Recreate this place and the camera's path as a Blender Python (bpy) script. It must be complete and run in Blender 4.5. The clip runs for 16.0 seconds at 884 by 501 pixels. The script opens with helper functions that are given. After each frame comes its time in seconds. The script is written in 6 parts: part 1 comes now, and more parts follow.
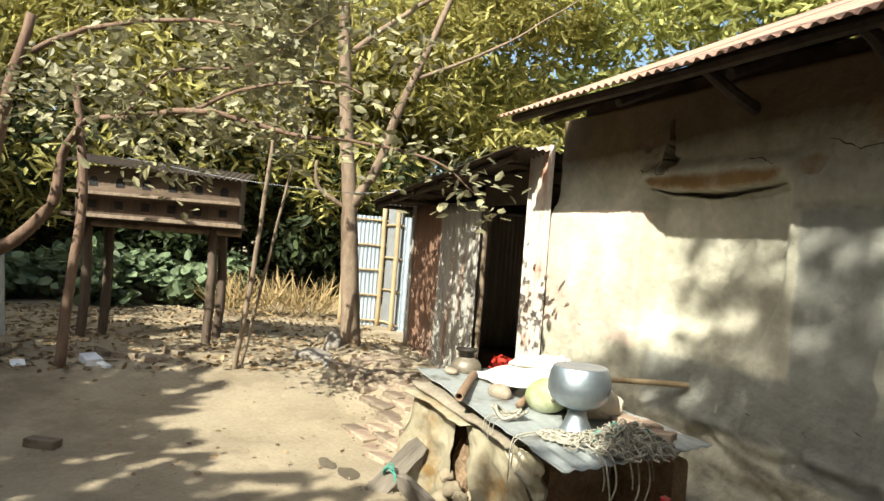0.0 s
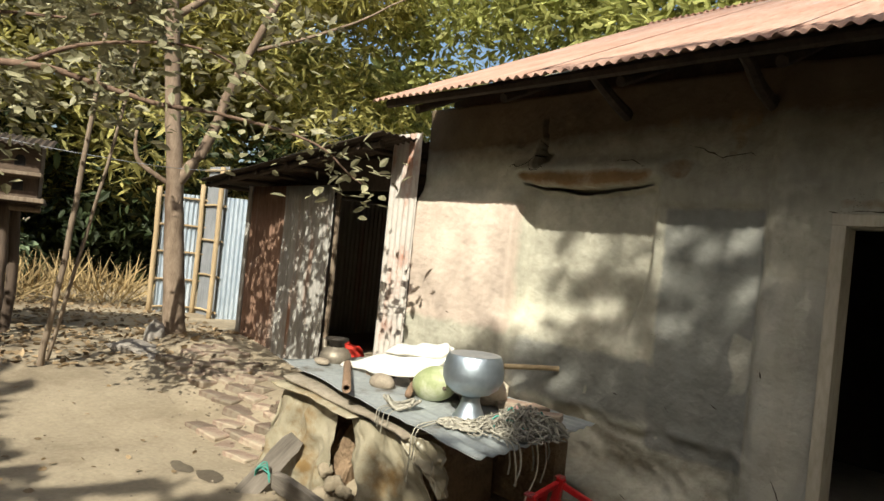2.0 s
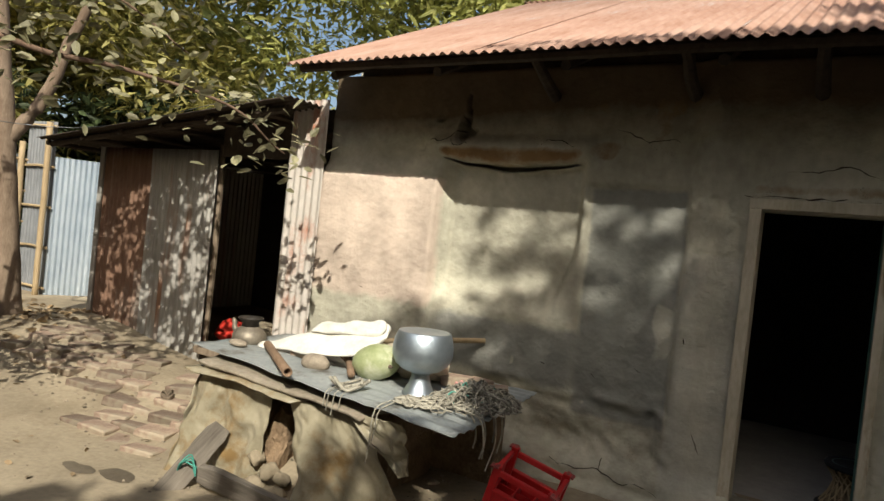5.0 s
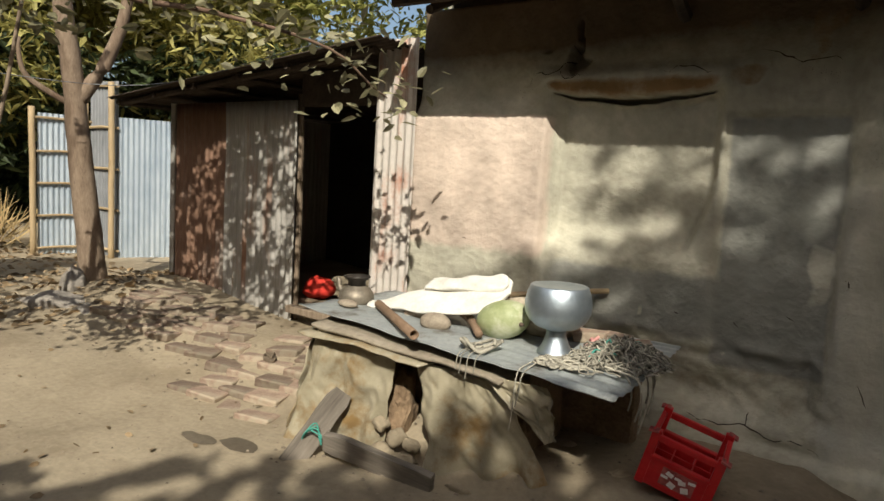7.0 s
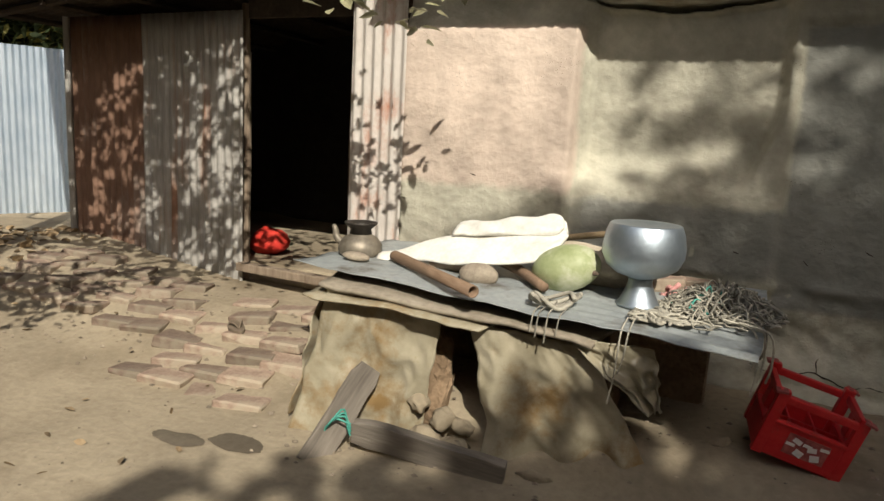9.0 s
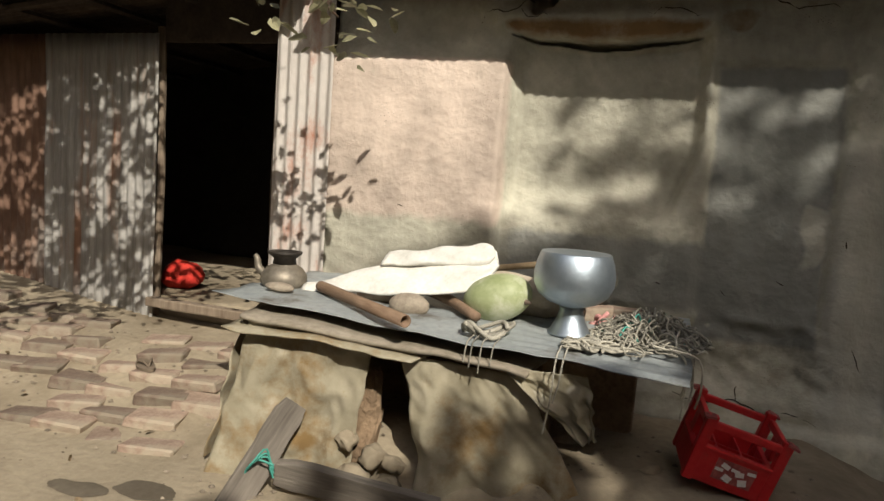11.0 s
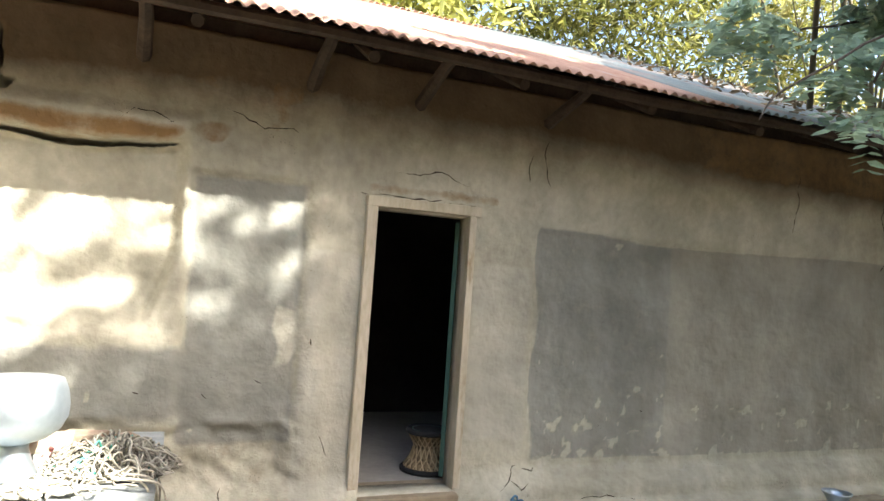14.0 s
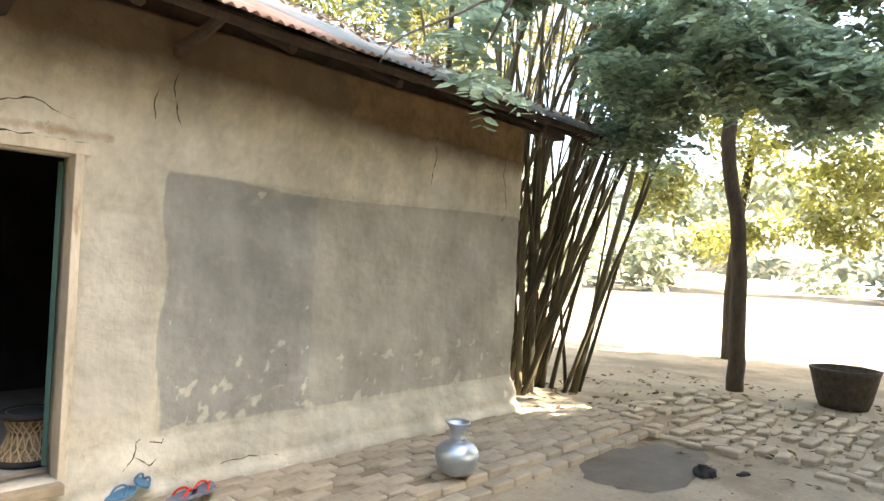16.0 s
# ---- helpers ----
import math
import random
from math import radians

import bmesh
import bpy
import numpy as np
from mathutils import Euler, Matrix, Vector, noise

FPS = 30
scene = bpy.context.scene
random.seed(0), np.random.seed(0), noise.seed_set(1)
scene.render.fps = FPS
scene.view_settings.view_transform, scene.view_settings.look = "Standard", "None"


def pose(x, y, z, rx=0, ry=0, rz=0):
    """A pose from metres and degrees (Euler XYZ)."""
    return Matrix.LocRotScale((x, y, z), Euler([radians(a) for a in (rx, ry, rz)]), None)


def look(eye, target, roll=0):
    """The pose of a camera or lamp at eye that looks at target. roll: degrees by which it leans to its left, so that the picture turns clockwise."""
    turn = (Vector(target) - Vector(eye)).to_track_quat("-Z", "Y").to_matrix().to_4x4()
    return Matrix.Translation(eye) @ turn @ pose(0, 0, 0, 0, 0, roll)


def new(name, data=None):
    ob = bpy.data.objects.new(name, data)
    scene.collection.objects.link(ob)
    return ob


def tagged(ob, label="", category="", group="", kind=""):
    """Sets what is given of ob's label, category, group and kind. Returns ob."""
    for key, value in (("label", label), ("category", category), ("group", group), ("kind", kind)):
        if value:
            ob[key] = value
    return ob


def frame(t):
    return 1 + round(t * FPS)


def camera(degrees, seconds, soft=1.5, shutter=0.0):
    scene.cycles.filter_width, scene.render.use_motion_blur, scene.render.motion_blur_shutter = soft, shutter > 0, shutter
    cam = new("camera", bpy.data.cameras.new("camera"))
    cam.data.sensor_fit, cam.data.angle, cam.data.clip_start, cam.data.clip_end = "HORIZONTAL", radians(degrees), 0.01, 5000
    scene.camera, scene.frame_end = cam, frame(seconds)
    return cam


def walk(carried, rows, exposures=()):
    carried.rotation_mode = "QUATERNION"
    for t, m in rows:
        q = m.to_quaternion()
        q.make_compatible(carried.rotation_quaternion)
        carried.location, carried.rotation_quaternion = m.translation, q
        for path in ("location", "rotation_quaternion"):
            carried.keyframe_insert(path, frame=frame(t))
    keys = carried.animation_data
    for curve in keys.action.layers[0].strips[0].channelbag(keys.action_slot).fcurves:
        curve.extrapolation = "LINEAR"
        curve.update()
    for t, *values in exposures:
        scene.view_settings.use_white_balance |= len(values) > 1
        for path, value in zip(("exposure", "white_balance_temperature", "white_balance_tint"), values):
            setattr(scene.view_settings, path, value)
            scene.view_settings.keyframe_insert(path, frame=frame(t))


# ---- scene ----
cam = camera(66.6, 16.0)
PATH = [
    (0, (1.683, -3.526, 1.482), (-0.129, -2.679, 1.476), 4.5),
    (0.5, (1.56, -3.581, 1.459), (-0.15, -2.547, 1.539), 3.1),
    (1, (1.427, -3.673, 1.442), (-0.217, -2.535, 1.456), 6.4),
    (1.5, (1.348, -3.752, 1.431), (-0.177, -2.458, 1.439), 6.9),
    (2, (1.258, -4.01, 1.451), (-0.215, -2.657, 1.453), 5.8),
    (2.5, (1.163, -4.14, 1.427), (-0.323, -2.801, 1.43), 6.8),
    (3, (0.954, -4.151, 1.425), (-0.464, -2.741, 1.432), 2.9),
    (3.5, (0.825, -4.201, 1.402), (-0.551, -2.749, 1.375), 6.0),
    (4, (0.744, -4.293, 1.424), (-0.474, -2.707, 1.46), 6.9),
    (4.2, (0.708, -4.348, 1.428), (-0.444, -2.714, 1.488), 6.1),
    (6.3, (0.218, -4.555, 1.454), (-0.743, -2.814, 1.24), 5.6),
    (6.5, (0.123, -4.556, 1.45), (-0.863, -2.825, 1.276), 4.6),
    (7, (-0.042, -4.478, 1.416), (-1.173, -2.843, 1.195), 3.3),
    (7.5, (-0.467, -4.404, 1.362), (-1.639, -2.794, 1.177), -1.6),
    (8, (-0.732, -4.262, 1.298), (-1.808, -2.592, 1.061), -1.8),
    (8.5, (-1.062, -4.238, 1.231), (-1.913, -2.455, 0.917), -0.2),
    (8.7, (-1.154, -4.233, 1.219), (-2.003, -2.453, 0.883), 1.9),
    (10.8, (-1.326, -4.191, 1.129), (-1.917, -2.299, 0.866), 4.5),
    (11, (-1.305, -4.183, 1.136), (-1.892, -2.283, 0.924), 4.1),
    (11.5, (-1.249, -4.166, 1.141), (-1.751, -2.235, 1.014), 2.7),
    (12, (-1.205, -4.148, 1.185), (-1.511, -2.173, 1.118), 2.9),
    (12.5, (-1.169, -4.175, 1.234), (-1.225, -2.176, 1.196), 3.5),
    (13, (-1.112, -4.18, 1.26), (-0.883, -2.194, 1.325), 4.1),
    (13.5, (-1.037, -4.198, 1.287), (-0.594, -2.249, 1.374), 4.3),
    (14, (-1.07, -4.145, 1.329), (-0.349, -2.283, 1.432), 4.0),
    (14.5, (-1.005, -4.141, 1.342), (-0.082, -2.369, 1.439), 3.8),
    (15, (-0.902, -4.085, 1.354), (0.248, -2.45, 1.424), 2.8),
    (15.5, (-0.821, -4.08, 1.347), (0.506, -2.585, 1.378), 3.3),
    (16, (-0.706, -4.044, 1.341), (0.787, -2.714, 1.359), 3.0),
]
walk(cam, [(t, look(eye, target, roll)) for t, eye, target, roll in PATH],
     exposures=[(0, 1.2, 6400, 2), (1.5, 0.78, 6400, 4), (3.5, 0.42, 6500, 6), (7, 0.22, 6500, 7), (11, 0.08, 6400, 9), (11.7, -0.08, 6400, 9), (12.4, 0.3, 6400, 10), (13, 1.45, 6500, 10),
                (13.5, 2.2, 6500, 9), (14, 2.75, 6300, 8), (14.5, 3.2, 6200, 8), (15, 3.6, 6300, 9), (16, 3.65, 6700, 10)])

# ---- world and sun ----
SUN = Vector((0.65, -1.0, 1.0))
world = bpy.data.worlds.new("world")
scene.world = world
world.use_nodes = True
wn = world.node_tree.nodes
sky = wn.new("ShaderNodeTexSky")
sky.sky_type = "NISHITA"
sky.sun_disc = False
sky.dust_density, sky.ozone_density = 4.0, 0.6
sky.sun_elevation = math.atan2(SUN.z, math.hypot(SUN.x, SUN.y))
sky.sun_rotation = math.atan2(SUN.x, SUN.y)
world.node_tree.links.new(sky.outputs[0], wn["Background"].inputs[0])
wn["Background"].inputs[1].default_value = 0.11
sun_data = bpy.data.lights.new("sun", "SUN")
sun_data.energy, sun_data.angle, sun_data.color = 5.0, radians(0.5), (1.0, 0.93, 0.82)
sun = new("sun", sun_data)
sun.matrix_world = look(SUN * 20, (0, 0, 0))

# ---- materials ----


def material(name, dark, light, scale=8.0, rough=0.85, metal=0.0, bump=0.3, fine=6.0, stretch=(1, 1, 1), stain=None, stain_scale=1.2, stain_at=0.55,
             vary=0.0, through_light=0.0, spec=0.3, bump_size=0.01):
    """A mottled surface: two scales of noise between dark and light, an optional stain colour, relief from the fine noise."""
    m = bpy.data.materials.new(name)
    m.use_nodes = True
    n, l = m.node_tree.nodes, m.node_tree.links
    b = n["Principled BSDF"]
    co = n.new("ShaderNodeTexCoord")
    mp = n.new("ShaderNodeMapping")
    mp.inputs["Scale"].default_value = stretch
    l.new(co.outputs["Object"], mp.inputs[0])
    a = n.new("ShaderNodeTexNoise")
    a.inputs["Scale"].default_value, a.inputs["Detail"].default_value = scale, 8
    a.inputs["Roughness"].default_value = 0.65
    f = n.new("ShaderNodeTexNoise")
    f.inputs["Scale"].default_value, f.inputs["Detail"].default_value = scale * fine, 6
    l.new(mp.outputs[0], a.inputs[0]), l.new(mp.outputs[0], f.inputs[0])
    mix = n.new("ShaderNodeMath")
    mix.operation = "MULTIPLY_ADD"
    mix.inputs[1].default_value = 0.45
    l.new(f.outputs[0], mix.inputs[0]), l.new(a.outputs[0], mix.inputs[2])
    ramp = n.new("ShaderNodeValToRGB")
    ramp.color_ramp.elements[0].position, ramp.color_ramp.elements[1].position = 0.5, 0.95
    ramp.color_ramp.elements[0].color, ramp.color_ramp.elements[1].color = (*dark, 1), (*light, 1)
    l.new(mix.outputs[0], ramp.inputs[0])
    out = ramp.outputs[0]
    if stain:
        s = n.new("ShaderNodeTexNoise")
        s.inputs["Scale"].default_value, s.inputs["Detail"].default_value = stain_scale, 7
        s.inputs["Roughness"].default_value = 0.7
        l.new(mp.outputs[0], s.inputs[0])
        sr = n.new("ShaderNodeValToRGB")
        sr.color_ramp.elements[0].position, sr.color_ramp.elements[1].position = stain_at - 0.06, stain_at + 0.08
        l.new(s.outputs[0], sr.inputs[0])
        sm = n.new("ShaderNodeMix")
        sm.data_type = "RGBA"
        l.new(sr.outputs[0], sm.inputs[0]), l.new(out, sm.inputs[6])
        sm.inputs[7].default_value = (*stain, 1)
        out = sm.outputs[2]
    if vary:
        oi = n.new("ShaderNodeObjectInfo")
        ge = n.new("ShaderNodeNewGeometry")
        add = n.new("ShaderNodeMath")
        l.new(oi.outputs["Random"], add.inputs[0]), l.new(ge.outputs["Random Per Island"], add.inputs[1])
        fr = n.new("ShaderNodeMath")
        fr.operation = "FRACT"
        l.new(add.outputs[0], fr.inputs[0])
        mr = n.new("ShaderNodeMapRange")
        mr.inputs["To Min"].default_value, mr.inputs["To Max"].default_value = 1 - vary, 1 + vary
        l.new(fr.outputs[0], mr.inputs[0])
        hs = n.new("ShaderNodeHueSaturation")
        l.new(mr.outputs[0], hs.inputs["Value"]), l.new(out, hs.inputs["Color"])
        out = hs.outputs[0]
    l.new(out, b.inputs["Base Color"])
    b.inputs["Roughness"].default_value, b.inputs["Metallic"].default_value = rough, metal
    b.inputs["Specular IOR Level"].default_value = spec
    if bump:
        bp = n.new("ShaderNodeBump")
        bp.inputs["Strength"].default_value, bp.inputs["Distance"].default_value = bump, bump_size
        l.new(mix.outputs[0], bp.inputs["Height"]), l.new(bp.outputs[0], b.inputs["Normal"])
    if through_light:
        tr = n.new("ShaderNodeBsdfTranslucent")
        l.new(out, tr.inputs[0])
        ms = n.new("ShaderNodeMixShader")
        ms.inputs[0].default_value = through_light
        l.new(b.outputs[0], ms.inputs[1]), l.new(tr.outputs[0], ms.inputs[2])
        l.new(ms.outputs[0], n["Material Output"].inputs[0])
    return m


def plaster():
    """Mud plaster of the house wall; the attributes name where each wash of mud, the soot and the painted eave shade
    lie.
    """
    m = material("mud_plaster", (0.40, 0.375, 0.295), (0.55, 0.525, 0.42), 3.0, 0.95, bump=0.65, fine=7, spec=0.1, bump_size=0.03)
    n, l = m.node_tree.nodes, m.node_tree.links
    b = n["Principled BSDF"]
    out = b.inputs["Base Color"].links[0].from_socket
    co = n.new("ShaderNodeTexCoord")
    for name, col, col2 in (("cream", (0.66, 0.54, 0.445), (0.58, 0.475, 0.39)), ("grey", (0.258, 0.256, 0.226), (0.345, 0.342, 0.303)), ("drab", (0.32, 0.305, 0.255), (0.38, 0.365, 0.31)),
                            ("pale", (0.54, 0.515, 0.425), (0.46, 0.44, 0.365)), ("soot_mud_shade", (0.10, 0.075, 0.05), (0.18, 0.135, 0.085)), ("ochre", (0.32, 0.20, 0.09), (0.24, 0.15, 0.075))):
        at = n.new("ShaderNodeAttribute")
        at.attribute_name = name
        no = n.new("ShaderNodeTexNoise")
        no.inputs["Scale"].default_value, no.inputs["Detail"].default_value, no.inputs["Roughness"].default_value = 7, 8, 0.7
        l.new(co.outputs["Object"], no.inputs[0])
        ad = n.new("ShaderNodeMath")
        ad.operation = "MULTIPLY_ADD"
        ad.inputs[1].default_value = 0.7
        l.new(no.outputs[0], ad.inputs[0]), l.new(at.outputs["Fac"], ad.inputs[2])
        mr = n.new("ShaderNodeMapRange")
        mr.inputs["From Min"].default_value, mr.inputs["From Max"].default_value = (0.7, 1.0) if name != "soot_mud_shade" else (0.5, 1.4)
        l.new(ad.outputs[0], mr.inputs[0])
        cm = n.new("ShaderNodeMix")
        cm.data_type = "RGBA"
        cm.inputs[6].default_value, cm.inputs[7].default_value = (*col, 1), (*col2, 1)
        l.new(no.outputs[0], cm.inputs[0])
        mx = n.new("ShaderNodeMix")
        mx.data_type = "RGBA"
        l.new(mr.outputs[0], mx.inputs[0]), l.new(out, mx.inputs[6]), l.new(cm.outputs[2], mx.inputs[7])
        out = mx.outputs[2]
    for scale, stretch, low in ((1.3, (1, 1, 1), 0.74), (3.4, (1, 1, 0.4), 0.86), (19.0, (1, 1, 1), 0.96)):
        mp = n.new("ShaderNodeMapping")
        mp.inputs["Scale"].default_value = stretch
        l.new(co.outputs["Object"], mp.inputs[0])
        no = n.new("ShaderNodeTexNoise")
        no.inputs["Scale"].default_value, no.inputs["Detail"].default_value, no.inputs["Roughness"].default_value = scale, 8, 0.62
        l.new(mp.outputs[0], no.inputs[0])
        mr = n.new("ShaderNodeMapRange")
        mr.inputs["From Min"].default_value, mr.inputs["From Max"].default_value = 0.35, 0.68
        mr.inputs["To Min"].default_value, mr.inputs["To Max"].default_value = low, 2.0 - low - 0.06
        l.new(no.outputs[0], mr.inputs[0])
        hs = n.new("ShaderNodeHueSaturation")
        l.new(mr.outputs[0], hs.inputs["Value"]), l.new(out, hs.inputs["Color"])
        out = hs.outputs[0]
    # pits and straw holes: small dark nicks scattered unevenly
    warp = n.new("ShaderNodeMapping")
    warp.inputs["Scale"].default_value = (11, 11, 19)
    warp.inputs["Rotation"].default_value = (0, 0.5, 0)
    l.new(co.outputs["Object"], warp.inputs[0])
    vo = n.new("ShaderNodeTexVoronoi")
    l.new(warp.outputs[0], vo.inputs[0])
    patchy = n.new("ShaderNodeTexNoise")
    patchy.inputs["Scale"].default_value, patchy.inputs["Detail"].default_value = 4.5, 4
    l.new(co.outputs["Object"], patchy.inputs[0])
    reach = n.new("ShaderNodeMapRange")
    reach.inputs["From Min"].default_value, reach.inputs["From Max"].default_value = 0.5, 0.75
    reach.inputs["To Min"].default_value, reach.inputs["To Max"].default_value = 0.0, 0.24
    l.new(patchy.outputs[0], reach.inputs[0])
    nick = n.new("ShaderNodeMath")
    nick.operation = "LESS_THAN"
    l.new(vo.outputs["Distance"], nick.inputs[0]), l.new(reach.outputs[0], nick.inputs[1])
    nick_tint = n.new("ShaderNodeMix")
    nick_tint.data_type = "RGBA"
    nick_tint.inputs[7].default_value = (0.09, 0.07, 0.05, 1)
    half = n.new("ShaderNodeMath")
    half.operation = "MULTIPLY"
    half.inputs[1].default_value = 0.7
    l.new(nick.outputs[0], half.inputs[0]), l.new(half.outputs[0], nick_tint.inputs[0]), l.new(out, nick_tint.inputs[6])
    l.new(nick_tint.outputs[2], b.inputs["Base Color"])
    first = b.inputs["Normal"].links[0].from_node
    dent = n.new("ShaderNodeBump")
    dent.invert = True
    dent.inputs["Strength"].default_value, dent.inputs["Distance"].default_value = 0.6, 0.012
    l.new(nick.outputs[0], dent.inputs["Height"]), l.new(first.outputs[0], dent.inputs["Normal"]), l.new(dent.outputs[0], b.inputs["Normal"])
    return m


PLASTER = plaster()
EARTH = material("packed_earth", (0.22, 0.18, 0.125), (0.36, 0.30, 0.21), 1.1, 0.95, bump=0.5, fine=22, stain=(0.19, 0.15, 0.10), stain_scale=0.5, spec=0.15, bump_size=0.03)
# Near-black colour stands in for the shade inside both doorways.
INSIDE_SHADE = material("shaded_inside", (0.025, 0.022, 0.02), (0.05, 0.045, 0.04), 3, 0.95)
CONCRETE = material("smooth_floor", (0.25, 0.24, 0.22), (0.36, 0.34, 0.31), 3, 0.7)
RUST_ROOF = material("rusty_roof_sheet", (0.30, 0.165, 0.115), (0.46, 0.31, 0.245), 3.0, 0.7, 0.15, stretch=(1, 0.35, 0.35), stain=(0.45, 0.47, 0.47), stain_scale=0.9, stain_at=0.62)
GALV_ROOF = material("greyed_galvanised_roof", (0.13, 0.16, 0.155), (0.24, 0.27, 0.26), 3.0, 0.6, 0.3, stretch=(1, 0.35, 0.35), stain=(0.33, 0.20, 0.15), stain_scale=1.2, stain_at=0.55)
# Dark roof timber; on the shed sheets it stands in for shade.
ROOF_UNDER = material("dark_wood_and_shade", (0.03, 0.022, 0.016), (0.075, 0.055, 0.04), 7, 0.9)
TIN_OLD = material("weathered_tin", (0.25, 0.235, 0.21), (0.44, 0.42, 0.385), 4.0, 0.65, 0.15, stretch=(3, 1, 0.3), stain=(0.27, 0.15, 0.095), stain_scale=1.5, stain_at=0.60)
TIN_RUST = material("brown_rusted_tin", (0.13, 0.075, 0.05), (0.26, 0.155, 0.105), 4.0, 0.75, 0.1, stretch=(1, 1, 0.3), stain=(0.30, 0.25, 0.21), stain_scale=1.8, stain_at=0.6)
TIN_STRIP = material("pale_rusty_tin", (0.42, 0.38, 0.34), (0.56, 0.52, 0.47), 5.0, 0.6, 0.1, stretch=(1, 1, 0.45), stain=(0.36, 0.15, 0.085), stain_scale=2.2, stain_at=0.57)
TIN_BLUE = material("galvanised_tin", (0.36, 0.43, 0.50), (0.55, 0.61, 0.66), 3.0, 0.45, 0.5, stretch=(1, 1, 0.25), stain=(0.28, 0.25, 0.22), stain_scale=1.3, stain_at=0.66)
TIN_GREY = material("dark_tin", (0.16, 0.17, 0.18), (0.27, 0.28, 0.29), 3.0, 0.6, 0.4, stretch=(1, 1, 0.3))
WOOD = material("weathered_wood", (0.13, 0.095, 0.065), (0.28, 0.22, 0.16), 9, 0.9, stretch=(1, 1, 0.12), bump=0.5)
WOOD_DARK = material("dark_wood", (0.05, 0.035, 0.025), (0.13, 0.095, 0.07), 9, 0.9, stretch=(1, 1, 0.12), bump=0.5)
BAMBOO = material("dry_bamboo", (0.29, 0.21, 0.115), (0.42, 0.32, 0.19), 7, 0.6, stretch=(1, 1, 0.2), vary=0.2)
BARK = material("pale_bark", (0.13, 0.092, 0.063), (0.27, 0.205, 0.148), 12, 0.95, stretch=(1, 1, 0.3), bump=0.7, stain=(0.11, 0.075, 0.05), stain_scale=2)
BARK_RED = material("smooth_red_bark", (0.10, 0.06, 0.04), (0.21, 0.14, 0.10), 10, 0.9, stretch=(1, 1, 0.3), bump=0.4)
BARK_DARK = material("dark_bark", (0.045, 0.035, 0.027), (0.10, 0.08, 0.06), 12, 0.95, stretch=(1, 1, 0.3), bump=0.7)
LEAF_GUAVA = material("broad_dull_leaf", (0.20, 0.195, 0.10), (0.38, 0.35, 0.22), 14, 0.5, bump=0.1, vary=0.45, through_light=0.25)
LEAF_WOOD = material("woodland_leaf", (0.26, 0.29, 0.085), (0.46, 0.44, 0.16), 3, 0.6, bump=0, vary=0.45, through_light=0.45)
LEAF_BAMBOO = material("bamboo_leaf", (0.29, 0.275, 0.08), (0.47, 0.42, 0.16), 2, 0.6, bump=0, vary=0.45, through_light=0.5)
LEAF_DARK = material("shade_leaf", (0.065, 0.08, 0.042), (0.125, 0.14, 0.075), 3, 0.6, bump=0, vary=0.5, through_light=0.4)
# Leaf colour darkened to carry the deep shade below the bamboo.
LEAF_DEEP_SHADE = material("shaded_undergrowth_leaf", (0.03, 0.045, 0.02), (0.06, 0.08, 0.03), 3, 0.6, bump=0, vary=0.5, through_light=0.3)
LEAF_FEATHER = material("feathery_leaf", (0.20, 0.28, 0.19), (0.36, 0.45, 0.31), 3, 0.6, bump=0, vary=0.35, through_light=0.7)
# Darker copy of the bamboo leaf, with half shade put into its colour.
LEAF_HALF_SHADED = material("half_shaded_bamboo_leaf", (0.08, 0.10, 0.025), (0.20, 0.19, 0.05), 2, 0.6, bump=0, vary=0.6, through_light=0.4)
# Leaf colour paled to imitate haze over the far trees.
LEAF_FAR = material("haze_paled_leaf", (0.26, 0.29, 0.20), (0.38, 0.40, 0.29), 3, 0.8, bump=0, vary=0.3, through_light=0.3)
LEAF_BUSH = material("bush_leaf", (0.10, 0.14, 0.07), (0.19, 0.24, 0.14), 5, 0.5, bump=0.1, vary=0.3, through_light=0.25)
STRAW = material("dry_straw", (0.24, 0.175, 0.08), (0.38, 0.28, 0.14), 8, 0.9, vary=0.3, bump=0)
CULM = material("green_bamboo_culm", (0.035, 0.035, 0.018), (0.12, 0.095, 0.05), 5, 0.55, stretch=(1, 1, 0.2), vary=0.4)
BRICK = material("worn_brick", (0.165, 0.115, 0.085), (0.29, 0.215, 0.16), 9, 0.95, bump=0.8, vary=0.35, stain=(0.27, 0.225, 0.165), stain_scale=5, stain_at=0.53)
BRICK_DUSTY = material("dust_covered_brick", (0.27, 0.22, 0.155), (0.40, 0.335, 0.245), 9, 0.95, bump=0.8, vary=0.16, stain=(0.36, 0.305, 0.22), stain_scale=4, stain_at=0.48)

# ---- mesh helpers ----


def part(name, bm, mat, parent=None, label="", smooth=False):
    """Links a bmesh as one mesh object, under parent if there is one."""
    me = bpy.data.meshes.new(name)
    if smooth:
        for f in bm.faces:
            f.smooth = True
    bm.to_mesh(me)
    bm.free()
    me.materials.append(mat)
    ob = new(name, me)
    if parent is not None:
        ob.parent = parent
    return tagged(ob, label) if label else ob


def thing(name, place, label, category, group="", kind="", turn=0.0):
    ob = new(name)
    ob.matrix_basis = pose(*place, 0, 0, turn)
    ob.empty_display_size = 0.1
    return tagged(ob, label, category, group, kind)


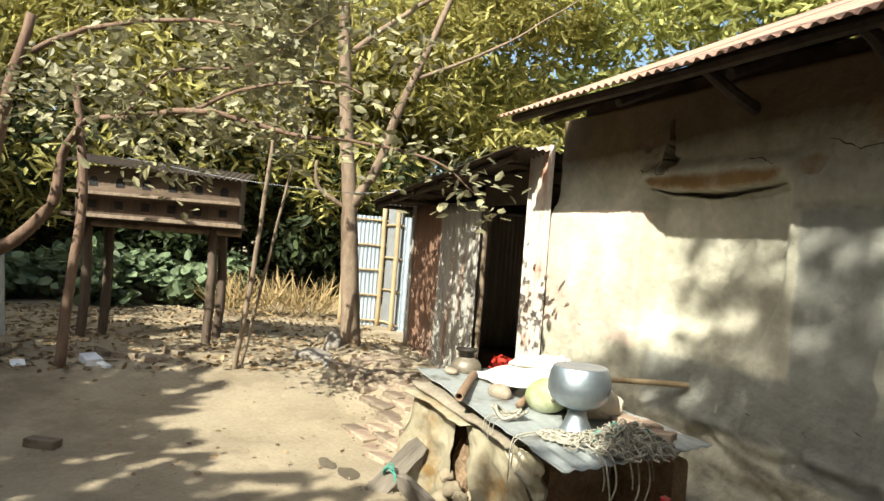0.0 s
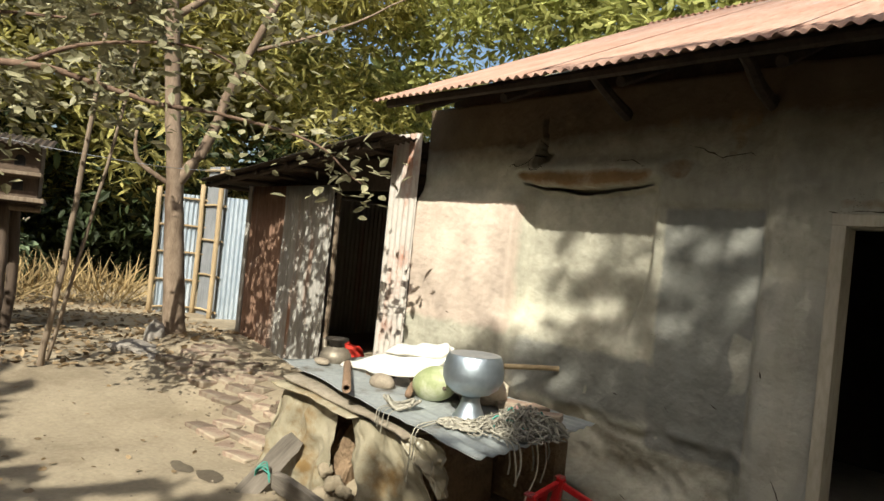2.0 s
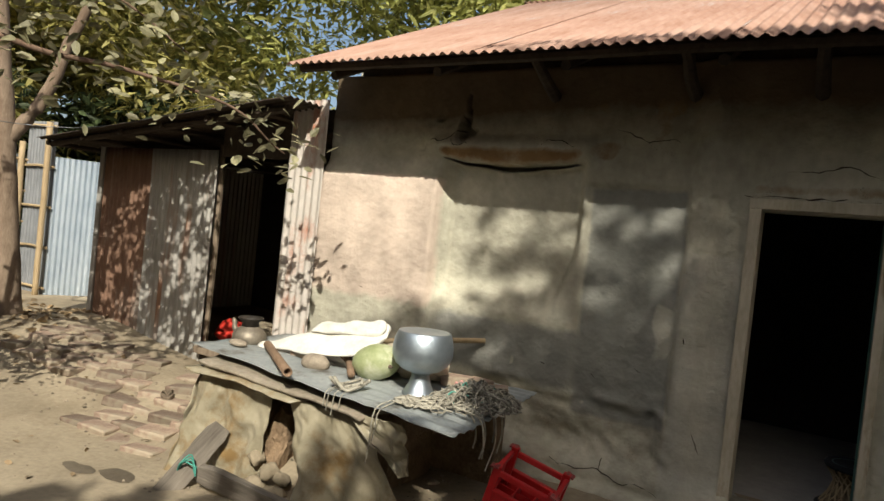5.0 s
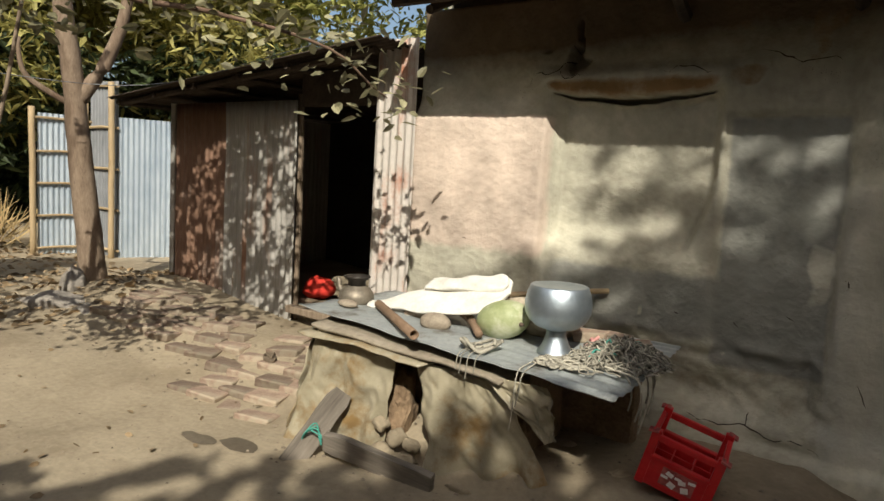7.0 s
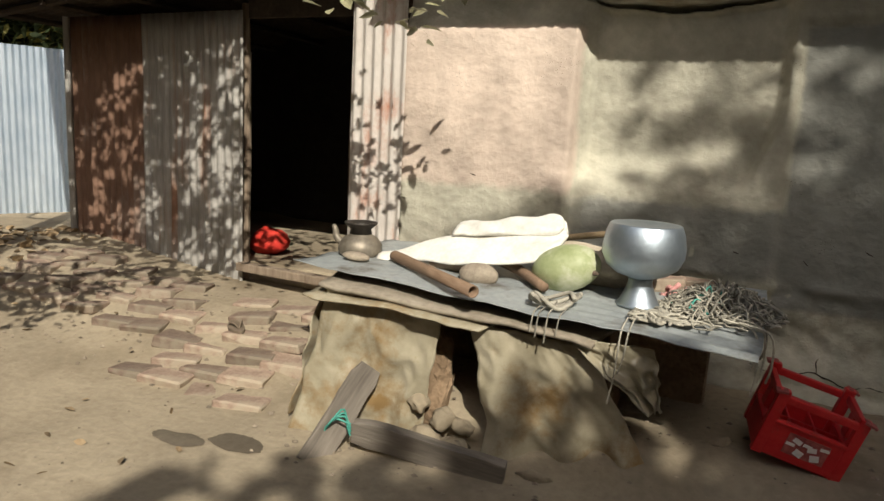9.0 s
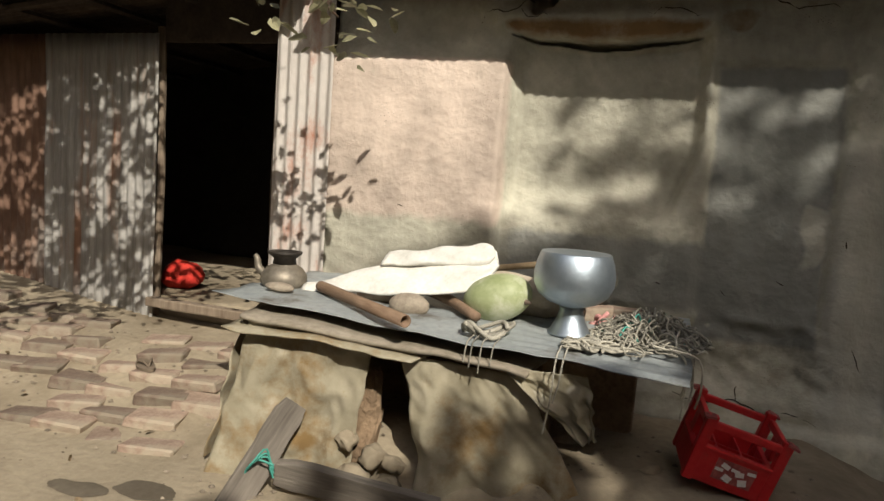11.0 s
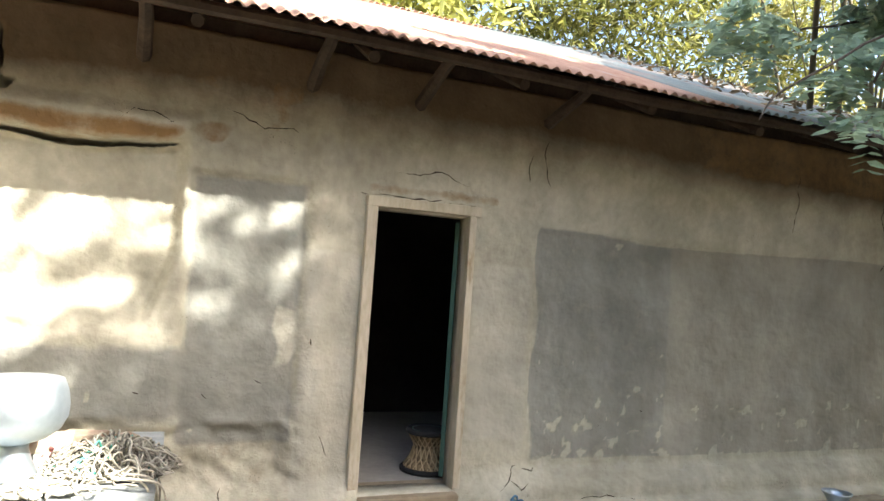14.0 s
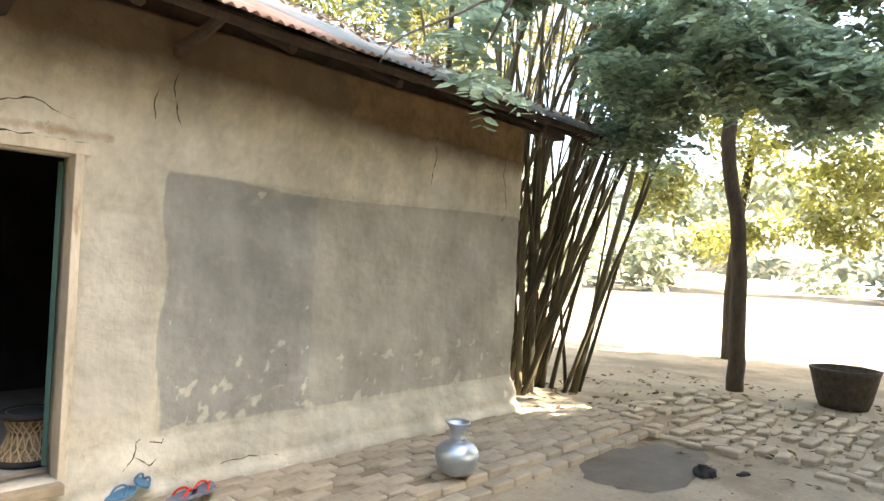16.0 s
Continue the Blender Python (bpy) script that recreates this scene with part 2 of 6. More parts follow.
def box(bm, centre, size, turn=(0, 0, 0), bevel=0.0):
    m = pose(*centre, *turn) @ Matrix.Diagonal((*size, 1))
    made = bmesh.ops.create_cube(bm, size=1, matrix=m)
    if bevel:
        edges = list({e for v in made["verts"] for e in v.link_edges})
        bmesh.ops.bevel(bm, geom=edges, offset=bevel, segments=2, affect="EDGES", profile=0.6)
    return made


def blocky(size, bevel=0.004, centre=(0, 0, 0), turn=(0, 0, 0), rough=0.0):
    bm = bmesh.new()
    box(bm, centre, size, turn, bevel)
    if rough:
        for v in bm.verts:
            v.co += noise.noise_vector(v.co * 9) * rough
    return bm


def tube(bm, path, radii, sides=8, caps=True):
    """A tapered tube along a path of points."""
    path = [Vector(p) for p in path]
    if not hasattr(radii, "__len__"):
        radii = [radii] * len(path)
    rings = []
    up = Vector((0.31, 0.17, 0.93))
    for i, p in enumerate(path):
        d = (path[min(i + 1, len(path) - 1)] - path[max(i - 1, 0)]).normalized()
        if abs(d.dot(up)) > 0.95:
            up = Vector((0.9, 0.3, 0.1))
        s = d.cross(up).normalized()
        u = s.cross(d)
        rings.append([bm.verts.new(p + (s * math.cos(a) + u * math.sin(a)) * radii[i]) for a in (2 * math.pi * k / sides for k in range(sides))])
    for a, b in zip(rings, rings[1:]):
        for k in range(sides):
            bm.faces.new((a[k], a[(k + 1) % sides], b[(k + 1) % sides], b[k]))
    if caps:
        bm.faces.new(rings[0][::-1]), bm.faces.new(rings[-1])
    return bm


def bent(points, steps=5, wobble=0.0, seed=0):
    """A smooth path through points (Catmull-Rom) with a little wobble."""
    p = [Vector(q) for q in points]
    p = [2 * p[0] - p[1]] + p + [2 * p[-1] - p[-2]]
    out = []
    for i in range(1, len(p) - 2):
        for k in range(steps):
            t = k / steps
            q = 0.5 * ((2 * p[i]) + (p[i + 1] - p[i - 1]) * t + (2 * p[i - 1] - 5 * p[i] + 4 * p[i + 1] - p[i + 2]) * t * t
                       + (3 * p[i] - p[i - 1] - 3 * p[i + 1] + p[i + 2]) * t ** 3)
            out.append(q + noise.noise_vector(q * 3 + Vector((seed, 0, 0))) * wobble)
    return out + [p[-2]]


def tapered(a, b, n):
    return [a + (b - a) * i / (n - 1) for i in range(n)]


def turned(bm, profile, sides=32, centre=(0, 0, 0)):
    """A surface of revolution about z from (radius, height) pairs."""
    rings = []
    c = Vector(centre)
    for r, z in profile:
        rings.append([bm.verts.new(c + Vector((r * math.cos(a), r * math.sin(a), z))) for a in (2 * math.pi * k / sides for k in range(sides))])
    for a, b in zip(rings, rings[1:]):
        for k in range(sides):
            bm.faces.new((a[k], a[(k + 1) % sides], b[(k + 1) % sides], b[k]))
    bm.faces.new(rings[0][::-1])
    bm.faces.new(rings[-1])
    return bm


def corrugated(width, height, pitch=0.076, depth=0.011, thick=0.002, rows=2, per=8):
    """A corrugated sheet in x and z, waves along x, with its own thickness; ragged lower edge."""
    bm = bmesh.new()
    n = int(width / pitch * per)
    front, back = [], []
    for j in range(rows + 1):
        fr, br = [], []
        for i in range(n + 1):
            x, z = width * i / n, height * j / rows
            y = depth * math.cos(2 * math.pi * x / pitch)
            fr.append(bm.verts.new((x, y, z)))
            br.append(bm.verts.new((x, y + thick, z)))
        front.append(fr), back.append(br)
    for j in range(rows):
        for i in range(n):
            bm.faces.new((front[j][i], front[j][i + 1], front[j + 1][i + 1], front[j + 1][i]))
            bm.faces.new((back[j][i + 1], back[j][i], back[j + 1][i], back[j + 1][i + 1]))
    for i in range(n):
        bm.faces.new((front[0][i], back[0][i], back[0][i + 1], front[0][i + 1]))
        bm.faces.new((front[rows][i + 1], back[rows][i + 1], back[rows][i], front[rows][i]))
    for j in range(rows):
        bm.faces.new((front[j][0], front[j + 1][0], back[j + 1][0], back[j][0]))
        bm.faces.new((front[j + 1][n], front[j][n], back[j][n], back[j + 1][n]))
    return bm


def leaf_mesh(name, centres, size, mat, parent=None, slim=0.45, droop=0.3, spread=0.35, rng=None, aim=None, flat=0.5):
    """Many small folded leaves, one island each, round the centres."""
    rng = rng or np.random.default_rng(3)
    c = np.asarray(centres, float)
    n = len(c)
    d = rng.normal(size=(n, 3)) * (1, 1, flat) if aim is None else np.asarray(aim, float) + rng.normal(size=(n, 3)) * spread
    d[:, 2] -= droop
    d /= np.linalg.norm(d, axis=1)[:, None]
    s = np.cross(d, rng.normal(size=(n, 3)) * (0.6, 0.6, 1) + (0, 0, 1.0))
    s /= np.linalg.norm(s, axis=1)[:, None] + 1e-9
    up = np.cross(s, d)
    L = size * rng.uniform(0.6, 1.25, n)[:, None]
    W = L * slim * 0.5
    tip, base = c + d * L, c
    v = np.stack([base, c + d * L * 0.3 + s * W + up * W * 0.25, c + d * L * 0.7 + s * W * 0.8 + up * W * 0.2, tip,
                  c + d * L * 0.7 - s * W * 0.8 + up * W * 0.2, c + d * L * 0.3 - s * W + up * W * 0.25], 1).reshape(-1, 3)
    k = np.arange(n)[:, None] * 6
    f = np.concatenate([k + (0, 1, 2, 3), k + (0, 3, 4, 5)], 1).reshape(-1, 4)
    me = bpy.data.meshes.new(name)
    me.from_pydata(v.tolist(), [], f.tolist())
    me.materials.append(mat)
    ob = new(name, me)
    if parent is not None:
        ob.parent = parent
    return ob


def blob_points(blobs, n, rng, shell=0.6):
    """Points in clumps: each blob is (x, y, z, rx, ry, rz)."""
    b = np.array(blobs, float)
    w = b[:, 3] * b[:, 4] * b[:, 5]
    pick = rng.choice(len(b), n, p=w / w.sum())
    d = rng.normal(size=(n, 3))
    d /= np.linalg.norm(d, axis=1)[:, None]
    r = shell + (1 - shell) * rng.random(n)
    return b[pick, :3] + d * b[pick, 3:] * r[:, None]


def clump_cloud(lo, hi, count, size, seed, squash=0.7):
    """Random blobs that fill a box."""
    rng = np.random.default_rng(seed)
    c = rng.uniform(lo, hi, (count, 3))
    s = size * rng.uniform(0.5, 1.3, (count, 1)) * np.array([[1, 1, squash]])
    return np.concatenate([c, s], 1).tolist()


def smooth(a, b, x):
    t = min(max((x - a) / (b - a), 0.0), 1.0)
    return t * t * (3 - 2 * t)


def inside(x, z, x0, x1, z0, z1, soft=0.03):
    return smooth(x0 - soft, x0 + soft, x) * smooth(x1 + soft, x1 - soft, x) * smooth(z0 - soft, z0 + soft, z) * smooth(z1 + soft, z1 - soft, z)


# ---- ground ----


def ground_z(x, y):
    z = -0.33 + 0.23 * smooth(-4.2, -7.2, x)
    z += 0.24 * smooth(-1.5, -0.45, y) * smooth(-3.3, -3.7, x) * smooth(-8.5, -6.5, x)
    z += 0.11 * smooth(-1.35, -1.0, y) * smooth(0.3, 0.9, x) * smooth(7.2, 6.2, x)
    z += 0.17 * smooth(-1.42, -1.1, y) * smooth(-3.5, -3.2, x) * smooth(0.1, -0.4, x)
    z += 0.02 * noise.noise(Vector((x * 0.7, y * 0.7, 3))) + 0.008 * noise.noise(Vector((x * 4, y * 4, 1)))
    return z


def build_ground():
    xs = np.unique(np.concatenate([np.linspace(-600, -16, 14), np.arange(-16, 14, 0.12), np.linspace(14, 600, 14)]))
    ys = np.unique(np.concatenate([np.linspace(-600, -9, 12), np.arange(-9, 6, 0.12), np.linspace(6, 600, 14)]))
    v = [(x, y, ground_z(x, y) if abs(x) < 30 and abs(y) < 30 else -0.15) for y in ys for x in xs]
    w = len(xs)
    f = [(j * w + i, j * w + i + 1, (j + 1) * w + i + 1, (j + 1) * w + i) for j in range(len(ys) - 1) for i in range(w - 1)]
    me = bpy.data.meshes.new("ground")
    me.from_pydata(v, [], f)
    me.materials.append(EARTH)
    for p in me.polygons:
        p.use_smooth = True
    tagged(new("ground", me), "packed dusty earth of a farmyard", "ground", kind="structure")


build_ground()

# ---- the house ----
WALL_L, WALL_R, WALL_TOP = -3.42, 5.12, 2.72
DOOR_L, DOOR_R, DOOR_T = 0.06, 0.71, 1.79


def crack_z(x):
    return 1.985 + 0.045 * ((x + 1.68) / 0.5) ** 2 + 0.012 * noise.noise(Vector((x * 6, 0, 0)))


def panel_right(z):
    return -1.10 - 0.13 * smooth(1.5, 0.95, z)


def wall_relief(x, z):
    """Depth of the wall's face; minus is towards the yard."""
    y = 0.025 * noise.noise(Vector((x * 0.9, z * 0.9, 5))) + 0.014 * noise.noise(Vector((x * 4, z * 4, 2))) + 0.005 * noise.noise(Vector((x * 16, z * 16, 8)))
    y -= 0.08 * smooth(-2.22, -2.27, x) * smooth(2.05, 1.85, z)
    panel = inside(x, z, -2.2, panel_right(z), 0.93, crack_z(x), 0.045)
    y += 0.10 * panel * smooth(0.90, 1.15, z)
    y -= 0.05 * inside(x, z, -2.35, -1.05, crack_z(x) + 0.02, 2.2, 0.05)
    slit = crack_z(x)
    y += 0.24 * smooth(0.008, 0.0, abs(z - slit - 0.008) - 0.016 * (1 - abs(x + 1.68) / 0.54)) * smooth(-2.26, -2.16, x) * smooth(-1.12, -1.2, x)
    y += 0.025 * inside(x, z, -1.04, -0.36, 0.45, 1.9, 0.03)
    y += 0.02 * inside(x, z, 1.25, 5.3, 0.1, 1.76, 0.02)
    y -= 0.07 * smooth(0.14, -0.04, z) + 0.06 * smooth(-0.1, -0.16, z)
    y -= 0.05 * smooth(-0.1, -0.25, x) * smooth(-0.4, -0.28, x)
    y += (0.05 * noise.noise(Vector((x * 3.0 + z * 2, z * 4.5, 31))) + 0.022 * noise.noise(Vector((x * 9 + z * 5, z * 12, 33)))) * smooth(0.6, 0.4, z) * smooth(-0.2, -0.4, x)
    y += 0.05 * inside(x + 0.12 * noise.noise(Vector((x * 2, z * 2, 17))), z + 0.07 * noise.noise(Vector((x * 3, z * 2, 19))), -1.75, -0.42, 0.0, 0.42, 0.05)
    hole = math.hypot((x + 2.08) / 0.085, (z - 2.27) / 0.11)
    rift = math.hypot((x + 2.06 + 0.05 * noise.noise(Vector((z * 9, 0, 2)))) / 0.022, (z - 2.43) / 0.15)
    y += 0.15 * smooth(1.0, 0.85, min(hole, rift) + 0.75 * noise.noise(Vector((x * 14, z * 11, 0))))
    y += 0.03 * smooth(0.35, 0.5, noise.noise(Vector((x * 5, z * 5, 41)))) * inside(x, z, -2.5, -1.7, 2.12, 2.6, 0.1)
    y += 0.06 * smooth(5.02, 5.12, x)
    y += 0.05 * smooth(0.5, 1.0, noise.noise(Vector((x * 3, z * 7, 11)))) * smooth(0.25, 0.0, z)
    return y


def build_wall():
    xs = np.unique(np.round(np.concatenate([np.arange(WALL_L, -2.5, 0.02), np.arange(-2.5, -0.2, 0.0125), np.arange(-0.2, WALL_R + 0.01, 0.021)]), 4))
    zs = np.unique(np.round(np.concatenate([np.arange(-0.45, 1.86, 0.02), np.arange(1.86, 2.36, 0.008), np.arange(2.36, WALL_TOP + 0.01, 0.024)]), 4))
    nx, nz = len(xs) - 1, len(zs) - 1
    for edge in (DOOR_L, DOOR_R):
        xs[np.argmin(abs(xs - edge))] = edge
    for edge in (0.0, DOOR_T):
        zs[np.argmin(abs(zs - edge))] = edge
    bm = bmesh.new()
    masks = {k: [] for k in ("cream", "grey", "drab", "pale", "soot_mud_shade", "ochre")}
    front = {}
    for i, x in enumerate(xs):
        for j, z in enumerate(zs):
            front[i, j] = bm.verts.new((x, wall_relief(x, z), z))
            masks["cream"].append(0.75 * smooth(-2.18, -2.26, x) * smooth(0.75, 0.95, z) * smooth(1.95, 1.85, z) + 0.35 * smooth(-2.18, -2.26, x) * smooth(0.75, 0.6, z))
            g = inside(x + 0.03 * noise.noise(Vector((x * 2, z * 2, 9))), z, -1.02, -0.36, 0.3, 1.89, 0.05)
            g = max(g, inside(x, z, 1.26 + 0.03 * math.sin(z * 7), 5.04, 0.16, 1.79 - 0.05 * smooth(1.5, 2.4, x) * smooth(4.8, 2.4, x), 0.02) * 0.9)
            g = max(g, smooth(0.95, 0.8, z) * smooth(-2.6, -2.0, x) * smooth(-0.32, -0.42, x) * smooth(0.3, 0.55, z))
            flake = noise.noise(Vector((x * 9, z * 9, 21))) + 0.5 * noise.noise(Vector((x * 22, z * 22, 4)))
            g *= 1 - 0.75 * smooth(0.42 + 0.5 * smooth(0.2, 1.0, z), 0.6 + 0.5 * smooth(0.2, 1.0, z), flake + (0.15 if x > 1 else -0.1))
            masks["grey"].append(0.75 * g)
            masks["drab"].append(0.8 * g * smooth(2.39, 2.45, x + 0.02 * noise.noise(Vector((0, z * 5, 3)))))
            fl = smooth(0.30 + 0.6 * smooth(0.2, 1.2, z) + 0.2 * smooth(2.2, 2.8, x), 0.42 + 0.6 * smooth(0.2, 1.2, z) + 0.2 * smooth(2.2, 2.8, x), flake + 0.15) * inside(x, z, 1.26, 5.0, 0.05, 1.3, 0.05)
            masks["pale"].append(0.8 * max(0.75 * fl, inside(x, z, -0.36, 0.0, -0.1, 1.5, 0.04), inside(x, z, 0.78, 1.22, 0.3, 1.5, 0.06), inside(x + 0.1 * noise.noise(Vector((x * 5, z * 5, 6))), z + 0.1 * noise.noise(Vector((x * 4, z * 4, 7))), -0.52, -0.38, 0.75, 1.12, 0.04)))
            # Top: brown soot plus painted eave shade; low left: eroded brown mud.
            masks["soot_mud_shade"].append(1.3 * smooth(2.1, 2.62, z) + 0.5 * smooth(2.0, 2.5, z) * smooth(1.0, 3.5, abs(x - 0.5)) + 0.28 * smooth(0.5, 0.2, z) * smooth(0.02, 0.12, z) * smooth(-2.6, -2.0, x) * smooth(-0.3, -0.5, x))
            masks["ochre"].append(0.7 * inside(x, z, -2.3, -1.1, crack_z(x) + 0.02, 2.14, 0.05) + 0.5 * smooth(0.0, 0.45, noise.noise(Vector((x * 2.6, z * 3.4, 51))) + 0.5 * noise.noise(Vector((x * 8, z * 8, 52)))) * inside(x, z, -1.1, -0.3, 2.0, 2.5, 0.12) + 0.45 * smooth(2.15, 2.45, z) * smooth(1.6, 3.0, x) + 0.5 * inside(x, z, 0.0, 0.95, 1.88, 1.97, 0.05) + 0.3 * inside(x, z, -1.6, -0.4, 0.02, 0.4, 0.1))
    back = {k: bm.verts.new((v.co.x, 0.29 - 0.15 * smooth(-0.4, -0.1, v.co.x) * smooth(1.2, 0.9, v.co.x), v.co.z)) for k, v in list(front.items())}
    gone = {(i, j) for i in range(nx) for j in range(nz) if DOOR_L - 1e-3 <= xs[i] and xs[i + 1] <= DOOR_R + 1e-3 and -1e-3 <= zs[j] and zs[j + 1] <= DOOR_T + 1e-3}
    cells = {(i, j) for i in range(nx) for j in range(nz)} - gone
    for i, j in cells:
        q = ((i, j), (i + 1, j), (i + 1, j + 1), (i, j + 1))
        bm.faces.new([front[k] for k in q])
        bm.faces.new([back[k] for k in q[::-1]])
        for a, b, o in ((q[0], q[1], (i, j - 1)), (q[1], q[2], (i + 1, j)), (q[2], q[3], (i, j + 1)), (q[3], q[0], (i - 1, j))):
            if o not in cells:
                bm.faces.new((front[b], front[a], back[a], back[b]))
    count = len(masks["grey"])
    me = bpy.data.meshes.new("wall_south")
    for f in bm.faces:
        f.smooth = True
    bm.to_mesh(me)
    bm.free()
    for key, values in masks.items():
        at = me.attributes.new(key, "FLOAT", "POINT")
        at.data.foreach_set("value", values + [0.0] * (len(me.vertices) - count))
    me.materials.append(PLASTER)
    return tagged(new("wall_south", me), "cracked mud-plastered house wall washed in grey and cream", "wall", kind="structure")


build_wall()


CRACK = material("crack_shadow", (0.035, 0.026, 0.018), (0.07, 0.052, 0.036), 20, 1.0)


def build_cracks(wall):
    """Fine drying cracks in the plaster, as narrow jagged tubes coloured near-black for their shade."""
    runs = (((-2.45, 2.12), (-2.38, 2.2), (-2.3, 2.17), (-2.22, 2.2), (-2.12, 2.3), (-2.1, 2.42)), ((-2.2, 2.2), (-2.14, 2.14), (-2.05, 2.16), (-1.98, 2.13)),
            ((-1.45, 2.12), (-1.38, 2.19), (-1.28, 2.2), (-1.18, 2.15), (-1.12, 2.18)), ((-0.95, 2.3), (-0.8, 2.26), (-0.66, 2.2), (-0.5, 2.22), (-0.42, 2.15)),
            ((0.1, 2.02), (0.3, 2.04), (0.5, 2.08), (0.62, 2.02), (0.8, 1.98)), ((-0.05, 1.88), (0.2, 1.885), (0.5, 1.88), (0.85, 1.875)), ((1.3, 2.5), (1.26, 2.3), (1.3, 2.15), (1.36, 2.0)), ((1.18, 2.3), (1.14, 2.15), (1.17, 2.05)),
            ((3.7, 2.5), (3.66, 2.35), (3.68, 2.2), (3.63, 2.0), (3.62, 1.85)), ((4.75, 2.45), (4.72, 2.2), (4.78, 1.9), (4.74, 1.6)),
            ((-1.1, -0.02), (-0.9, -0.04), (-0.75, -0.02), (-0.6, -0.06), (-0.42, -0.05), (-0.3, -0.1)), ((-0.75, -0.02), (-0.74, 0.08)), ((-1.0, -0.2), (-0.8, -0.22), (-0.6, -0.19), (-0.45, -0.24), (-0.2, -0.22)),
            ((1.05, -0.02), (1.12, 0.04), (1.16, 0.12), (1.24, 0.16)), ((1.12, 0.04), (1.2, 0.0), (1.3, 0.03)), ((1.22, 0.12), (1.3, 0.1), (1.36, 0.14)), ((-0.2, 0.35), (-0.16, 0.3), (-0.12, 0.2)), ((-0.3, 0.95), (-0.27, 0.9)),
            ((0.02, 0.98), (0.05, 0.95), (0.03, 0.9)), ((1.6, -0.1), (1.9, -0.08), (2.2, -0.12)), ((2.2, 0.5), (2.23, 0.48)), ((-2.9, 0.95), (-2.85, 0.93)), ((-0.6, 0.7), (-0.55, 0.66)), ((-0.9, 0.6), (-0.84, 0.57)), ((-1.25, 0.62), (-1.2, 0.6)))
    for k, run in enumerate(runs):
        pts = []
        for (xa, za), (xb, zb) in zip(run, run[1:]):
            for i in range(5):
                t = i / 5
                x, z = xa + (xb - xa) * t, za + (zb - za) * t
                w = noise.noise_vector(Vector((x * 17, z * 17, k)))
                x, z = x + w.x * 0.018, z + w.z * 0.018
                pts.append((x, wall_relief(x, z) + 0.003, z))
        n = len(pts)
        r = [0.002 + 0.0055 * math.sin(math.pi * (i + 0.5) / n) * (0.6 + 0.6 * noise.noise(Vector((i * 0.6, k, 0)))) for i in range(n)]
        part("crack", tube(bmesh.new(), pts, r, 5), CRACK, wall)


build_cracks(bpy.data.objects["wall_south"])


def plain_wall(name, centre, size, mat, label):
    return tagged(part(name, blocky(size, 0.01, centre), mat), label, "wall", kind="structure")


plain_wall("wall_east", (4.94, 3.16, 1.3), (0.34, 5.74, 3.4), PLASTER, "mud-plastered gable wall of the house")
plain_wall("wall_north", (0.85, 6.2, 1.1), (7.8, 0.34, 3.1), PLASTER, "mud-plastered back wall of the house")
plain_wall("wall_west", (-3.25, 3.16, 1.3), (0.34, 5.74, 3.4), PLASTER, "mud-plastered gable wall beside the tin shed")
plain_wall("wall_inside", (0.85, 2.6, 1.2), (7.8, 0.12, 2.9), INSIDE_SHADE, "added partition inside the house, coloured near-black for shade")
tagged(part("floor", blocky((7.8, 5.9, 0.3), 0.01, (0.85, 3.1, -0.155)), CONCRETE), "smooth grey mud floor inside the house", "floor", kind="structure")
tagged(part("ceiling", blocky((7.8, 5.6, 0.05), 0, (0.85, 3.2, 2.74)), INSIDE_SHADE), "ceiling under the roof, coloured near-black for shade", "ceiling", kind="structure")

EAVE_Y, EAVE_Z, RIDGE_Y, SLOPE = -0.81, 2.6, 3.2, 0.46
ROOF_L, ROOF_R = -3.25, 5.95


